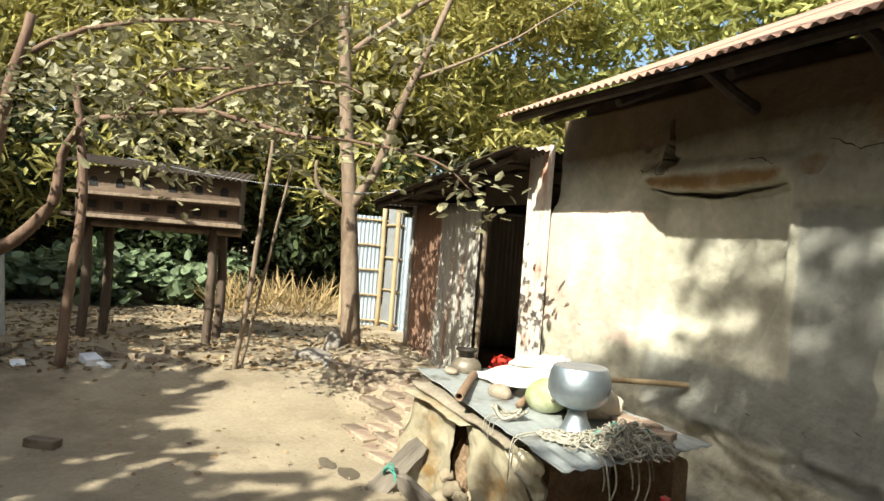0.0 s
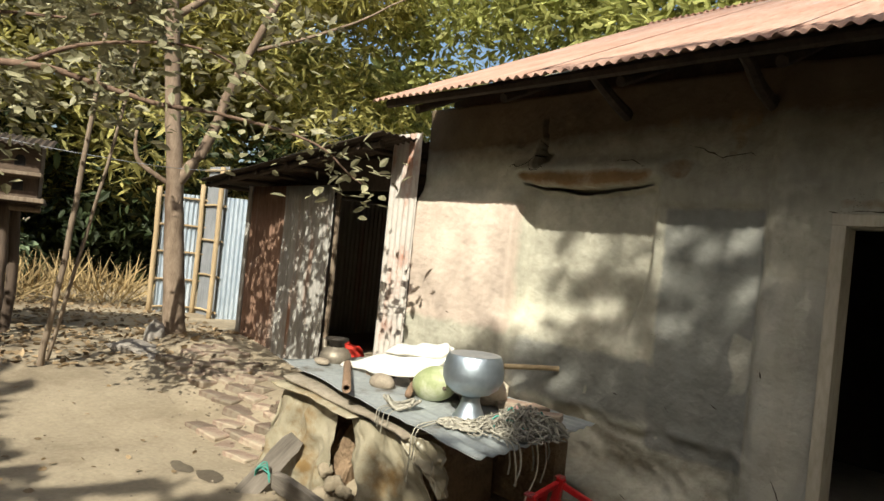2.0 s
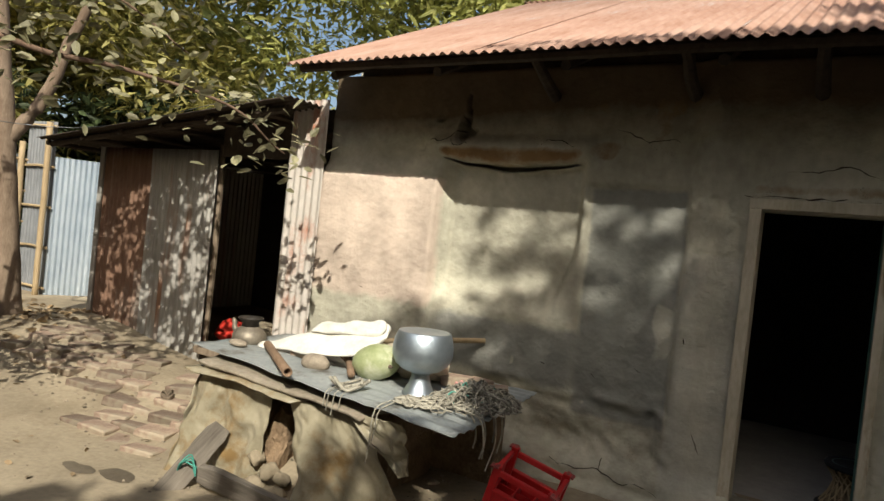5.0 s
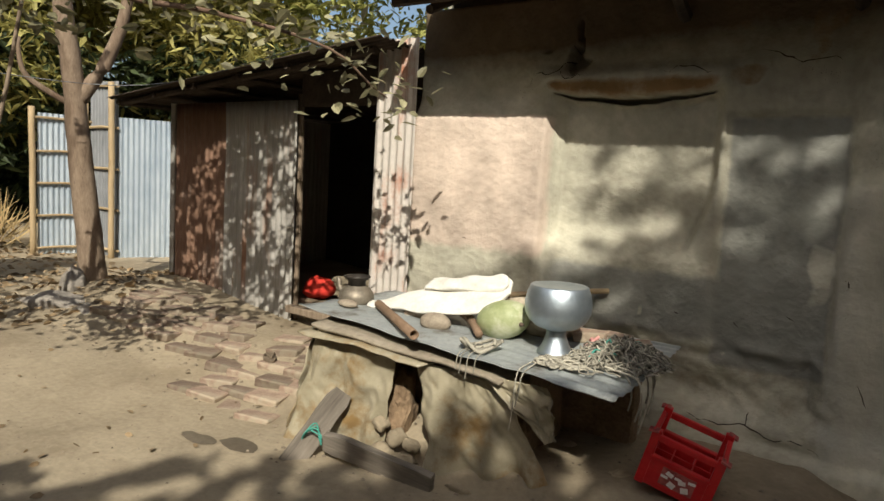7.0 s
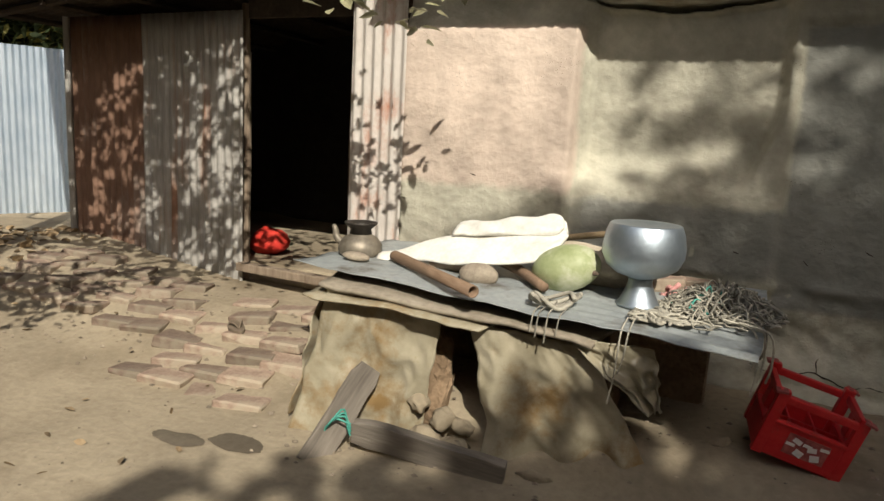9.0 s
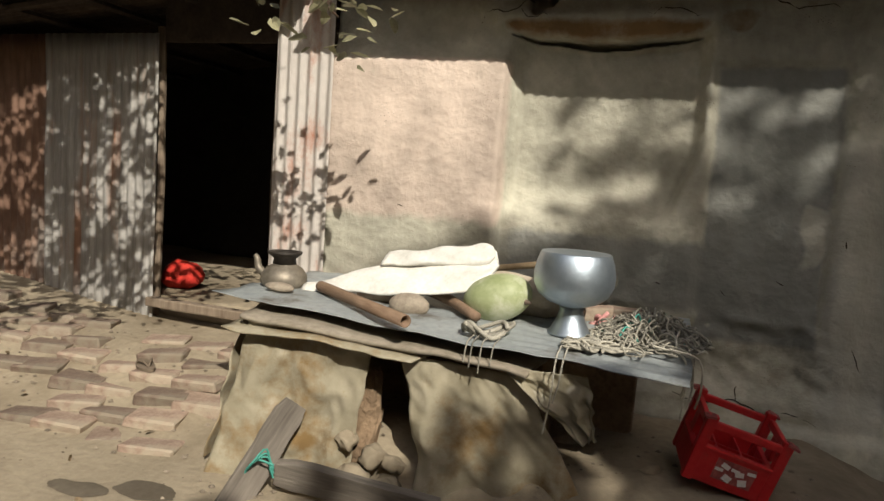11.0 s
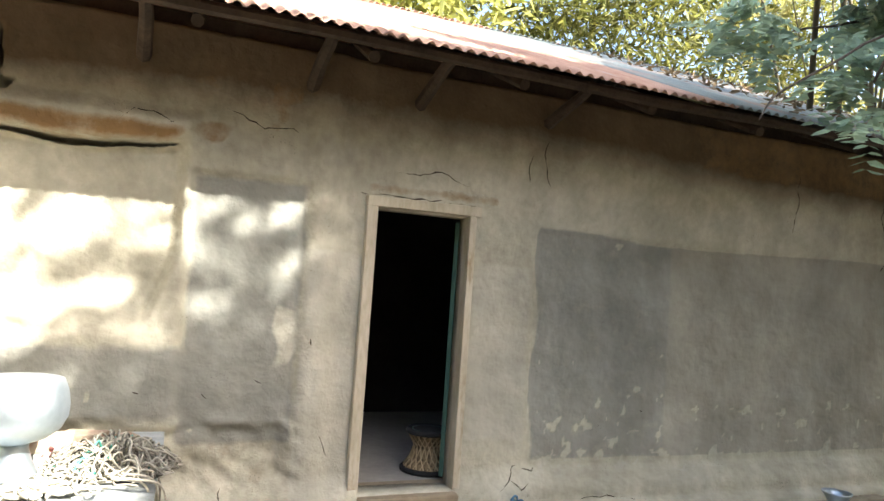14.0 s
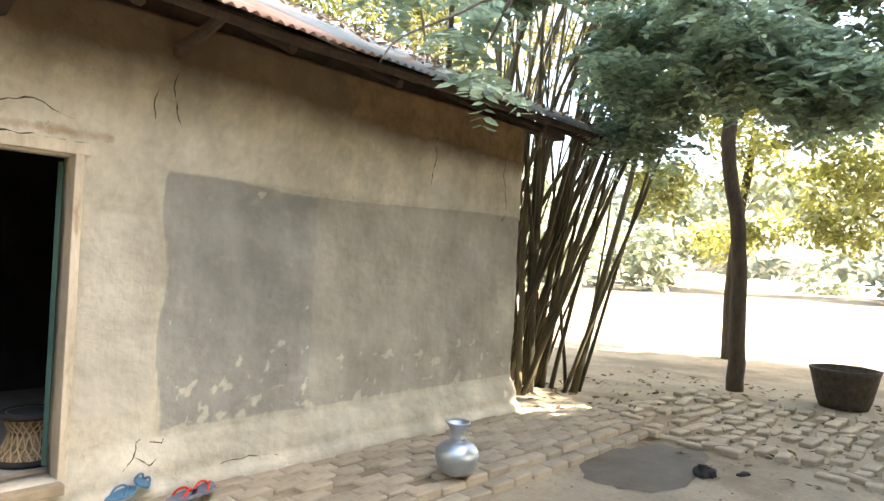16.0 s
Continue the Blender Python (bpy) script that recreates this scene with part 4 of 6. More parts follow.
def build_guava():
    t = thing("guava_tree", (0, 0, 0), "low spreading guava tree with dull dusty leaves on crooked limbs", "tree")
    rng = np.random.default_rng(11)
    limbs("limb", [([(-7.15, -4.85, -0.2), (-7.2, -4.92, 0.8), (-7.22, -4.94, 1.2), (-7.2, -4.95, 1.9), (-7.1, -4.85, 2.7), (-7.0, -4.65, 3.7)], 0.13, 0.05),
                   ([(-7.22, -4.93, 1.0), (-7.0, -4.6, 1.25), (-6.85, -4.3, 1.66), (-6.8, -4.22, 2.2), (-6.2, -4.0, 2.5), (-5.2, -3.65, 2.45), (-4.35, -3.6, 2.35)], 0.085, 0.012),
                   ([(-4.9, -3.62, 2.4), (-4.1, -3.15, 2.42), (-3.9, -2.75, 2.38), (-3.65, -2.35, 2.28), (-3.4, -1.9, 2.26), (-3.1, -1.4, 2.15), (-2.88, -1.09, 1.89)], 0.03, 0.005),
                   ([(-4.1, -3.15, 2.42), (-3.9, -2.7, 2.65), (-3.5, -2.1, 2.7), (-3.3, -1.6, 2.45)], 0.018, 0.004),
                   ([(-6.95, -4.6, 3.3), (-5.6, -4.0, 3.3), (-4.2, -3.3, 3.15), (-3.6, -2.7, 3.05)], 0.035, 0.008),
                   ([(-5.2, -3.65, 2.45), (-4.8, -3.3, 2.85), (-4.2, -2.7, 2.9), (-3.8, -2.2, 3.3)], 0.02, 0.005),
                   ([(-6.6, -4.1, -0.2), (-6.62, -4.05, 0.9), (-6.6, -4.0, 1.8), (-6.65, -4.15, 3.1)], 0.06, 0.04)], t, BARK_RED)
    twigs = [[(-3.9, -2.75, 2.38), (-3.65, -2.35, 2.28), (-3.1, -1.4, 2.15), (-2.88, -1.09, 1.89)], [(-3.9, -2.7, 2.65), (-3.5, -2.1, 2.7), (-3.3, -1.6, 2.45)],
             [(-5.6, -4.0, 3.3), (-4.2, -3.3, 3.15), (-3.6, -2.7, 3.05)], [(-4.8, -3.3, 2.85), (-4.2, -2.7, 2.9), (-3.7, -2.3, 2.9)], [(-4.9, -3.62, 2.4), (-4.35, -3.6, 2.35), (-3.9, -3.0, 2.35)],
             [(-4.6, -3.7, 2.3), (-4.35, -3.4, 2.1), (-4.15, -3.1, 1.98)], [(-5.2, -3.8, 3.0), (-4.6, -3.9, 2.7), (-4.2, -3.7, 2.6)], [(-6.0, -4.3, 3.0), (-5.4, -4.3, 2.6), (-5.0, -4.2, 2.4)],
             [(-4.6, -2.6, 3.0), (-4.2, -2.2, 3.4), (-3.7, -2.0, 3.7)], [(-4.4, -2.9, 3.3), (-4.0, -2.3, 3.8), (-3.6, -2.1, 4.0)], [(-6.9, -4.9, 3.0), (-6.3, -5.0, 2.6), (-5.8, -4.8, 2.4)], [(-3.8, -2.2, 3.3), (-3.4, -1.8, 3.2), (-3.1, -1.5, 2.9)]]
    pts = twig_leaves(twigs, 15, rng, 0.15)
    leaf_mesh("crown", pts, 0.1, LEAF_GUAVA, t, 0.52, 0.1, rng=rng)
    hi = blob_points(clump_cloud((-5.2, -2.9, 2.9), (-3.6, -1.9, 4.6), 26, 0.32, 18) + clump_cloud((-6.1, -3.0, 2.3), (-4.9, -2.0, 4.4), 26, 0.3, 19), 1500, rng, 0.1)
    dense = random.Random(6)
    more = []
    for _ in range(900):
        x, z = dense.uniform(-7.0, -4.9), dense.uniform(0.0, 1.75)
        limit = -0.02 + 0.35 * smooth(-5.7, -6.2, x) + 0.22 * smooth(0.7, 1.4, z)
        if noise.noise(Vector((x * 4, z * 4, 9))) < limit:
            q = dense.uniform(2.2, 3.0)
            more.append((x + 0.65 * q, -q, z + q))
    hi = np.concatenate([hi, np.array(more)])
    leaf_mesh("high_crown", hi, 0.12, LEAF_GUAVA, t, 0.5, 0.1, rng=rng)


build_guava()


def woods(name, label, lo, hi, count, size, n, leaf, mat, seed, slim=0.4, squash=0.7):
    rng = np.random.default_rng(seed)
    pts = blob_points(clump_cloud(lo, hi, count, size, seed, squash), n, rng, 0.45)
    return tagged(leaf_mesh(name, pts, leaf, mat, None, slim, 0.5, rng=rng), label, "woodland", kind="stuff")


woods("far_woods", "sunlit yellow-green bamboo thicket behind the yard", (-19, -12, 2.3), (-14, 9, 11), 190, 1.5, 60000, 0.40, LEAF_BAMBOO, 1, 0.22)
woods("far_woods", "deep green wood standing behind the bamboo", (-27, -16, 0), (-19, 14, 15), 170, 2.2, 30000, 0.8, LEAF_WOOD, 22, 0.5)
woods("dark_thicket", "dark shaded undergrowth below the bamboo", (-19, -12, 0), (-14.5, 8, 4.3), 110, 1.2, 20000, 0.34, LEAF_DEEP_SHADE, 2, 0.35)
woods("wood_behind", "green treetops rising behind the roof", (-17, 8, 1), (4, 14, 11), 190, 1.8, 42000, 0.40, LEAF_WOOD, 3, 0.3)
woods("bamboo_tops", "bright leafy bamboo behind the house", (3, 7.5, 1), (15, 12, 10), 110, 1.5, 30000, 0.32, LEAF_HALF_SHADED, 4, 0.2)
woods("far_trees", "distant trees across the field, paled in colour for haze", (26, 14, 0.5), (62, 36, 8), 80, 2.4, 14000, 0.8, LEAF_FAR, 5, 0.5)
woods("far_trees", "distant trees across the field, paled in colour for haze", (46, -16, 0.5), (62, 14, 8), 80, 2.4, 14000, 0.8, LEAF_FAR, 6, 0.5)
# Unseen foliage added behind the camera to block sun from yard and wall.
woods("grove", "unseen grove added to shade the yard from its near side", (-14, -15, 0.5), (2.5, -9.5, 7.2), 120, 1.5, 32000, 0.42, LEAF_DARK, 23, 0.5)
woods("grove", "unseen grove added to shade the yard from its near side", (8.2, -12, 1), (18, -8, 12), 110, 1.4, 40000, 0.42, LEAF_DARK, 24, 0.5)
woods("grove", "unseen grove added to shade the yard from its near side", (3.1, -11.6, 2), (7.5, -10, 9.2), 62, 0.9, 20000, 0.3, LEAF_DARK, 25, 0.5)
woods("grove", "unseen grove added to shade the yard from its near side", (3.35, -8.6, 3.6), (6.6, -7.6, 8.3), 130, 0.56, 25000, 0.22, LEAF_DARK, 36, 0.5)
woods("grove", "unseen grove added to shade the yard from its near side", (5.6, -8.5, 7.6), (7.6, -7.5, 10.9), 44, 0.5, 10000, 0.22, LEAF_DARK, 28, 0.5)


def build_upper_boughs():
    """Added unseen leafy sprays that shade the house wall, thin and broken where the sun still finds it."""
    rng = random.Random(33)
    pts = []
    for _ in range(4200):
        x, z = rng.uniform(-3.1, 0.7), rng.uniform(0.2, 2.15)
        low = 0.92 + 0.42 * min(0.0, x + 2.15) + 0.10 * noise.noise(Vector((x * 3, 0, 0)))
        solid = max(smooth(low + 0.08, low - 0.10, z), smooth(-0.36, -0.2, x))
        limit = -0.25 + 0.27 * smooth(-1.8, -0.9, x) + 0.14 * smooth(1.5, 1.05, z) + 0.34 * solid - 0.9 * smooth(-1.9, -2.15, x) * (1 - solid)
        if noise.noise(Vector(((x + 0.6 * z) * 4.0, (z - 0.7 * x) * 7.5, 1.7))) + 0.35 * noise.noise(Vector((x * 13, z * 13, 4))) > limit:
            continue
        s = rng.uniform(7.3, 8.7)
        for _ in range(5):
            pts.append((x + 0.65 * s + rng.gauss(0, 0.035), -s, z + s + rng.gauss(0, 0.035)))
    tagged(leaf_mesh("grove", pts, 0.085, LEAF_DARK, None, 0.5, 0.3, rng=np.random.default_rng(34)), "unseen thin boughs added to dapple the house wall", "woodland", kind="stuff")


build_upper_boughs()



def build_shade_tree():
    t = thing("feathery_tree", (0, 0, 0), "dark-stemmed shade tree with fine feathery leaves over the yard", "tree")
    limbs("limb", [([(9.13, -0.9, -0.4), (9.12, -0.9, 0.8), (9.07, -0.87, 1.9), (8.95, -0.75, 3.55), (9.7, -1.6, 5.0), (9.9, -2.4, 6.2)], 0.12, 0.08),
                   ([(8.95, -0.75, 3.5), (8.6, -0.4, 4.1), (7.5, -0.9, 4.7), (5.6, -1.8, 5.2)], 0.09, 0.03), ([(9.6, -1.5, 4.8), (7.6, -3.4, 5.6), (4.9, -5.0, 6.4)], 0.09, 0.03),
                   ([(8.6, -0.4, 4.1), (8.2, 0.4, 4.7), (7.4, 1.2, 5.2)], 0.06, 0.02)], t, BARK_DARK)
    rng = np.random.default_rng(21)
    blobs = clump_cloud((5.0, -4.8, 5.2), (11.5, 1.0, 7.2), 54, 0.8, 7, 0.5) + clump_cloud((5.9, -8.5, 5.0), (12, -3.5, 9.6), 90, 0.9, 8, 0.5)
    leaf_mesh("crown", blob_points(blobs, 18000, rng, 0.2), 0.16, LEAF_FEATHER, t, 0.35, 0.4, rng=rng)


build_shade_tree()

# ---- things on the platform ----
CLAY = material("tarnished_brass", (0.14, 0.12, 0.09), (0.27, 0.235, 0.185), 8, 0.5, 0.5, bump=0.2)
DARK_METAL = material("blackened_metal", (0.02, 0.017, 0.014), (0.05, 0.042, 0.034), 8, 0.5, 0.3, bump=0.2)
STICK_BROWN = material("brown_worn_stick", (0.15, 0.095, 0.058), (0.26, 0.175, 0.115), 12, 0.8, stretch=(1, 1, 0.2), bump=0.4)
GOURD = material("pale_green_gourd", (0.24, 0.28, 0.12), (0.40, 0.42, 0.25), 6, 0.5, stain=(0.50, 0.51, 0.36), stain_scale=5, stain_at=0.56, bump=0.15)
STONE = material("dull_stone", (0.20, 0.16, 0.12), (0.34, 0.29, 0.22), 12, 0.9, bump=0.6)
ROPE = material("dusty_cord", (0.21, 0.195, 0.155), (0.40, 0.37, 0.30), 20, 0.95, vary=0.35, bump=0.3)
ROPE_PINK = material("faded_pink_cord", (0.50, 0.22, 0.20), (0.62, 0.33, 0.30), 20, 0.9)
ROPE_GREEN = material("green_nylon_cord", (0.04, 0.22, 0.17), (0.09, 0.34, 0.27), 20, 0.7)
CLOTH = material("cream_cloth", (0.38, 0.32, 0.23), (0.55, 0.48, 0.37), 9, 0.9, bump=0.4)
CLOTH_GREY = material("pale_printed_cloth", (0.36, 0.37, 0.36), (0.52, 0.53, 0.51), 9, 0.9, bump=0.3, stain=(0.22, 0.25, 0.24), stain_scale=13, stain_at=0.62)
RED_PLASTIC = material("red_plastic", (0.42, 0.012, 0.015), (0.55, 0.03, 0.03), 6, 0.38, bump=0.05, stain=(0.33, 0.05, 0.04), stain_scale=5, stain_at=0.62)
WORN_RED = material("scuffed_dark_red", (0.16, 0.03, 0.03), (0.42, 0.12, 0.10), 14, 0.6, bump=0.1)
RED_CLOTH = material("red_cloth", (0.45, 0.02, 0.015), (0.6, 0.05, 0.03), 8, 0.8)
WHITE_PRINT = material("white_print", (0.6, 0.55, 0.52), (0.75, 0.7, 0.66), 30, 0.6, bump=0)
RUBBER = material("dull_rubber", (0.10, 0.075, 0.05), (0.18, 0.14, 0.10), 12, 0.85)
BLUE_RUBBER = material("blue_rubber", (0.05, 0.14, 0.24), (0.10, 0.22, 0.34), 12, 0.7)
GREY_RUBBER = material("grey_rubber", (0.10, 0.11, 0.15), (0.17, 0.18, 0.22), 12, 0.75)
BLACK_CLOTH = material("black_rag", (0.012, 0.012, 0.013), (0.03, 0.03, 0.03), 12, 0.9)
PAPER = material("white_paper", (0.62, 0.64, 0.68), (0.8, 0.82, 0.86), 9, 0.8, bump=0.1)
JUTE = material("grey_jute_sack", (0.17, 0.15, 0.13), (0.30, 0.27, 0.23), 14, 0.95, bump=0.6)


def build_pitcher():
    p = thing("spouted_pitcher", (-3.2, -0.945, 0.458), "tarnished round pitcher with a flared dark rim and thin spout", "pitcher")
    part("body", turned(bmesh.new(), [(0.06, 0.0), (0.10, 0.017), (0.127, 0.055), (0.124, 0.095), (0.096, 0.135), (0.066, 0.150), (0.062, 0.16)], 32), CLAY, p, smooth=True)
    part("neck", turned(bmesh.new(), [(0.064, 0.155), (0.060, 0.185), (0.088, 0.207), (0.094, 0.214), (0.094, 0.222), (0.084, 0.222), (0.056, 0.2), (0.052, 0.165)], 32), DARK_METAL, p, "darkened flared neck", True)
    part("spout", tube(bmesh.new(), bent([(-0.11, 0.0, 0.08), (-0.16, 0.0, 0.115), (-0.172, 0.0, 0.165), (-0.188, 0, 0.185)], 4), tapered(0.026, 0.013, 13), 8), CLAY, p, smooth=True)


build_pitcher()


def lumpy(name, size, seed, mat, place, turn, label, category, rough=0.12, group=""):
    bm = bmesh.new()
    bmesh.ops.create_icosphere(bm, subdivisions=3, radius=1)
    for v in bm.verts:
        c = v.co + noise.noise_vector(v.co * 1.3 + Vector((seed, 0, 0))) * rough + noise.noise_vector(v.co * 4 + Vector((seed, 2, 0))) * rough * 0.3
        v.co = Vector((c.x * size[0], c.y * size[1], c.z * size[2]))
    ob = tagged(part(name, bm, mat, None, "", True), label, category, group)
    ob.matrix_basis = pose(*place, *turn)
    return ob


def build_gourd():
    g = thing("gourd", (-1.995, -0.96, table_z(-2, -0.96)), "large pale green gourd with a mottled waxy skin", "gourd")
    bm = bmesh.new()
    bmesh.ops.create_uvsphere(bm, u_segments=32, v_segments=20, radius=1)
    for v in bm.verts:
        c = v.co
        k = 1 + 0.03 * noise.noise(c * 1.5)
        v.co = Vector((c.x * 0.172 * k, c.y * 0.135 * k, c.z * 0.12 * k + 0.115 + 0.03 * c.x))
    part("flesh", bm, GOURD, g, smooth=True)
    part("stalk", tube(bmesh.new(), [(0.15, -0.06, 0.12), (0.175, -0.07, 0.12)], [0.014, 0.006], 7), WOOD_DARK, g, "dry brown stalk end")


build_gourd()
lumpy("cobble", (0.105, 0.07, 0.06), 3, STONE, (-2.418, -1.07, 0.50), (0, 0, 10), "smooth oblong brown stone weighting down the tin", "stone", 0.08, "weights on the tin")
lumpy("cobble", (0.08, 0.05, 0.025), 9, STONE, (-3.12, -1.12, 0.515), (0, 3, 0), "flat pale stone slab beside the pitcher", "stone", 0.08, "weights on the tin")
for i, (x, y, z, tz) in enumerate(((-2.66, -0.9, 0.50, 10), (-1.42, -0.62, 0.50, -20), (-1.28, -0.68, 0.49, 30), (-1.55, -0.66, 0.50, 5))):
    ob = tagged(part("brick", blocky((0.2, 0.11, 0.07), 0.012, rough=0.014), BRICK), "broken dusty brick weighing down the tin sheet", "brick", "weights on the tin")
    ob.matrix_basis = pose(x, y, z, 4, -3, tz)
st = tagged(part("bamboo_tube", turned(bmesh.new(), [(0.028, 0), (0.03, 0.02), (0.029, 0.4), (0.031, 0.41), (0.029, 0.42), (0.03, 0.80), (0.026, 0.80), (0.018, 0.79), (0.017, 0.72)], 16), STICK_BROWN, None, "", True), "length of hollow brown bamboo lying across the tin", "stick")
st.matrix_basis = look((-2.29, -1.46, 0.505), (-2.95, -1.0, 0.525)) @ pose(0, 0, -0.80)
st2 = tagged(part("stick", tube(bmesh.new(), bent([(-2.62, -0.72, 0.56), (-2.3, -0.88, 0.53), (-2.05, -1.14, 0.50)], 5, 0.006), tapered(0.033, 0.024, 11), 9), STICK_BROWN, None, "", True), "rough brown wooden stick beside the gourd", "stick")
st3 = tagged(part("stick", tube(bmesh.new(), bent([(-2.5, -0.58, 0.60), (-2.1, -0.30, 0.645), (-1.70, -0.03, 0.69)], 4, 0.006), 0.02, 9), BAMBOO, None, "", True), "yellow bamboo stick leaning from sack to wall", "stick")
lumpy("crumpled_cloth", (0.3, 0.17, 0.085), 21, CLOTH, (-1.98, -0.70, 0.575), (5, 5, 10), "crumpled cream cloth bundle behind the gourd", "cloth", 0.45)
lumpy("crumpled_cloth", (0.16, 0.12, 0.11), 25, CLOTH, (-1.78, -0.72, 0.56), (0, 0, 30), "grey-cream cloth bundle beside the aluminium pot", "cloth", 0.4)


def build_ropes():
    rng = random.Random(5)
    heap = thing("rope_heap", (-1.30, -0.93, 0.44), "tangled heap of dusty cords spilling over the tin edge", "rope")

    def loops(n, cx, cy, rx, ry, h, r, mat, k, name="strand"):
        for s in range(n):
            a, q = rng.uniform(0, 6.28), rng.random() ** 0.5
            b = rng.uniform(0, 6.28)
            x, y = cx + rx * q * math.cos(b), cy + ry * q * math.sin(b)
            pts = []
            for i in range(k * 2):
                a += rng.gauss(0.25, 0.8)
                out = math.hypot((x - cx) / rx, (y - cy) / ry)
                if out > 0.9:
                    a = math.atan2(cy - y, cx - x) + rng.uniform(-0.9, 0.9)
                x, y = x + 0.045 * math.cos(a), y + 0.045 * math.sin(a)
                pts.append((x, y, 0.006 + rng.random() * h * max(0.06, 1 - out ** 1.5) + 0.012 * rng.random()))
            part(name, tube(bmesh.new(), bent(pts, 3), r, 5), mat, heap, smooth=True)
    loops(46, 0.04, 0.02, 0.26, 0.27, 0.15, 0.0045, ROPE, 20)
    loops(12, 0.0, -0.08, 0.30, 0.30, 0.05, 0.004, ROPE, 12)
    loops(6, 0.02, 0.03, 0.22, 0.2, 0.14, 0.005, ROPE_GREEN, 9)
    loops(9, -0.20, -0.26, 0.13, 0.11, 0.03, 0.006, ROPE, 12)
    loops(4, -0.16, 0.2, 0.07, 0.09, 0.10, 0.012, ROPE_PINK, 6)
    for i in range(7):
        x, y = 0.2 + rng.uniform(-0.05, 0.03), 0.05 - rng.uniform(0, 0.5)
        d = rng.uniform(0.12, 0.38)
        part("strand", tube(bmesh.new(), bent([(x - 0.1, y, 0.05), (x + 0.02, y, 0.02), (x + 0.045, y + 0.02, -d * 0.5), (x + 0.03, y + rng.uniform(-0.05, 0.05), -d)], 4), 0.005, 5), ROPE, heap)
    for x, d in ((-0.33, 0.34), (-0.3, 0.2)):
        part("strand", tube(bmesh.new(), bent([(x, -0.35, 0.01), (x, -0.50, -0.02), (x - 0.01, -0.51, -d * 0.6), (x - 0.03, -0.50, -d)], 4), 0.004, 5), ROPE, heap)
    coil = thing("cord_coil", (-1.98, -1.27, 0.45), "loose loops of thick pale cord on the tin", "rope")
    for k in range(3):
        pts = [(0.10 * math.cos(a) * (1 + 0.3 * math.sin(k + a)), 0.07 * math.sin(a + k), 0.03 + 0.03 * math.sin(2 * a + k)) for a in (0.2 + 0.75 * i for i in range(9))]
        part("strand", tube(bmesh.new(), bent(pts, 4), 0.011, 6), ROPE, coil, smooth=True)
    for k in range(4):
        x = -0.05 + 0.037 * k + 0.012 * math.sin(5 * k)
        part("strand", tube(bmesh.new(), bent([(x, 0.05, 0.02), (x + 0.02, -0.05, 0.01), (x + 0.01, -0.13, -0.01), (x, -0.14, -0.10 - 0.02 * (k % 3))], 4), 0.003, 4), ROPE, coil)


build_ropes()


def build_crate():
    c = thing("plastic_crate", (-0.90, -0.72, -0.20), "scuffed red plastic bottle crate standing tilted on rubble", "crate")
    c.matrix_basis = pose(-0.875, -0.95, 0.02, 7, 15, 8)
    w, d, h = 0.37, 0.32, 0.29

    def piece(name, centre, size, mat=RED_PLASTIC, bevel=0.006, under=c, label="", turn=(0, 0, 0)):
        return part(name, blocky(size, bevel, centre, turn), mat, under, label)
    for sx in (-1, 1):
        for sy in (-1, 1):
            post = piece("corner_post", (sx * (w / 2 - 0.022), sy * (d / 2 - 0.018), 0.012), (0.046, 0.038, h + 0.03))
            piece("lip", (sx * (w / 2 - 0.006), sy * (d / 2 - 0.006), h / 2 + 0.02), (0.05, 0.045, 0.012), WORN_RED, 0.003, post, "pale scuffed corner lip", (0, sx * 12, 0))
    for sy in (-1, 1):
        y = sy * (d / 2 - 0.012)
        piece("rim", (0, y, h / 2 - 0.012), (w - 0.08, 0.026, 0.034))
        side = piece("side_panel", (0, y, -h * 0.19), (w - 0.08, 0.02, h * 0.56))
        piece("ledge", (0, y, h * 0.09), (w - 0.07, 0.034, 0.016), under=side)
        piece("printed_patch", (0.01, y + sy * 0.0115, -h * 0.17), (0.17, 0.003, 0.10), WORN_RED, 0.0, side, "dark faded printed patch")
        for k in range(7):
            part("printed_bar", blocky((0.036, 0.003, 0.014 + 0.008 * (k % 3)), 0.0, (-0.055 + 0.022 * k, y + sy * 0.014, -h * 0.17 + 0.03 * math.sin(k * 2.3)), (0, 20 * math.sin(k), 0)), WHITE_PRINT, side, "faded white printed mark")
    for sx in (-1, 1):
        x = sx * (w / 2 - 0.012)
        piece("rim", (x, 0, h / 2 - 0.012), (0.026, d - 0.07, 0.034))
        piece("mid_bar", (x, 0, h * 0.25), (0.02, 0.07, h * 0.4))
        side = piece("side_panel", (x, 0, -h * 0.25), (0.02, d - 0.07, h * 0.44))
        piece("ledge", (x, 0, -h * 0.02), (0.032, d - 0.06, 0.016), under=side)
    for k in (-1, 1):
        piece("divider", (k * 0.055, 0, -h * 0.22), (0.008, d - 0.04, h * 0.4), bevel=0.0)
    piece("divider", (0, 0, -h * 0.22), (w - 0.04, 0.008, h * 0.4), bevel=0.0)
    piece("base", (0, 0, -h / 2 + 0.008), (w - 0.02, d - 0.02, 0.014), bevel=0.003)


build_crate()


PLANK = material("grey_split_plank", (0.085, 0.072, 0.058), (0.22, 0.19, 0.155), 11, 0.9, stretch=(1, 1, 0.1), bump=0.7)


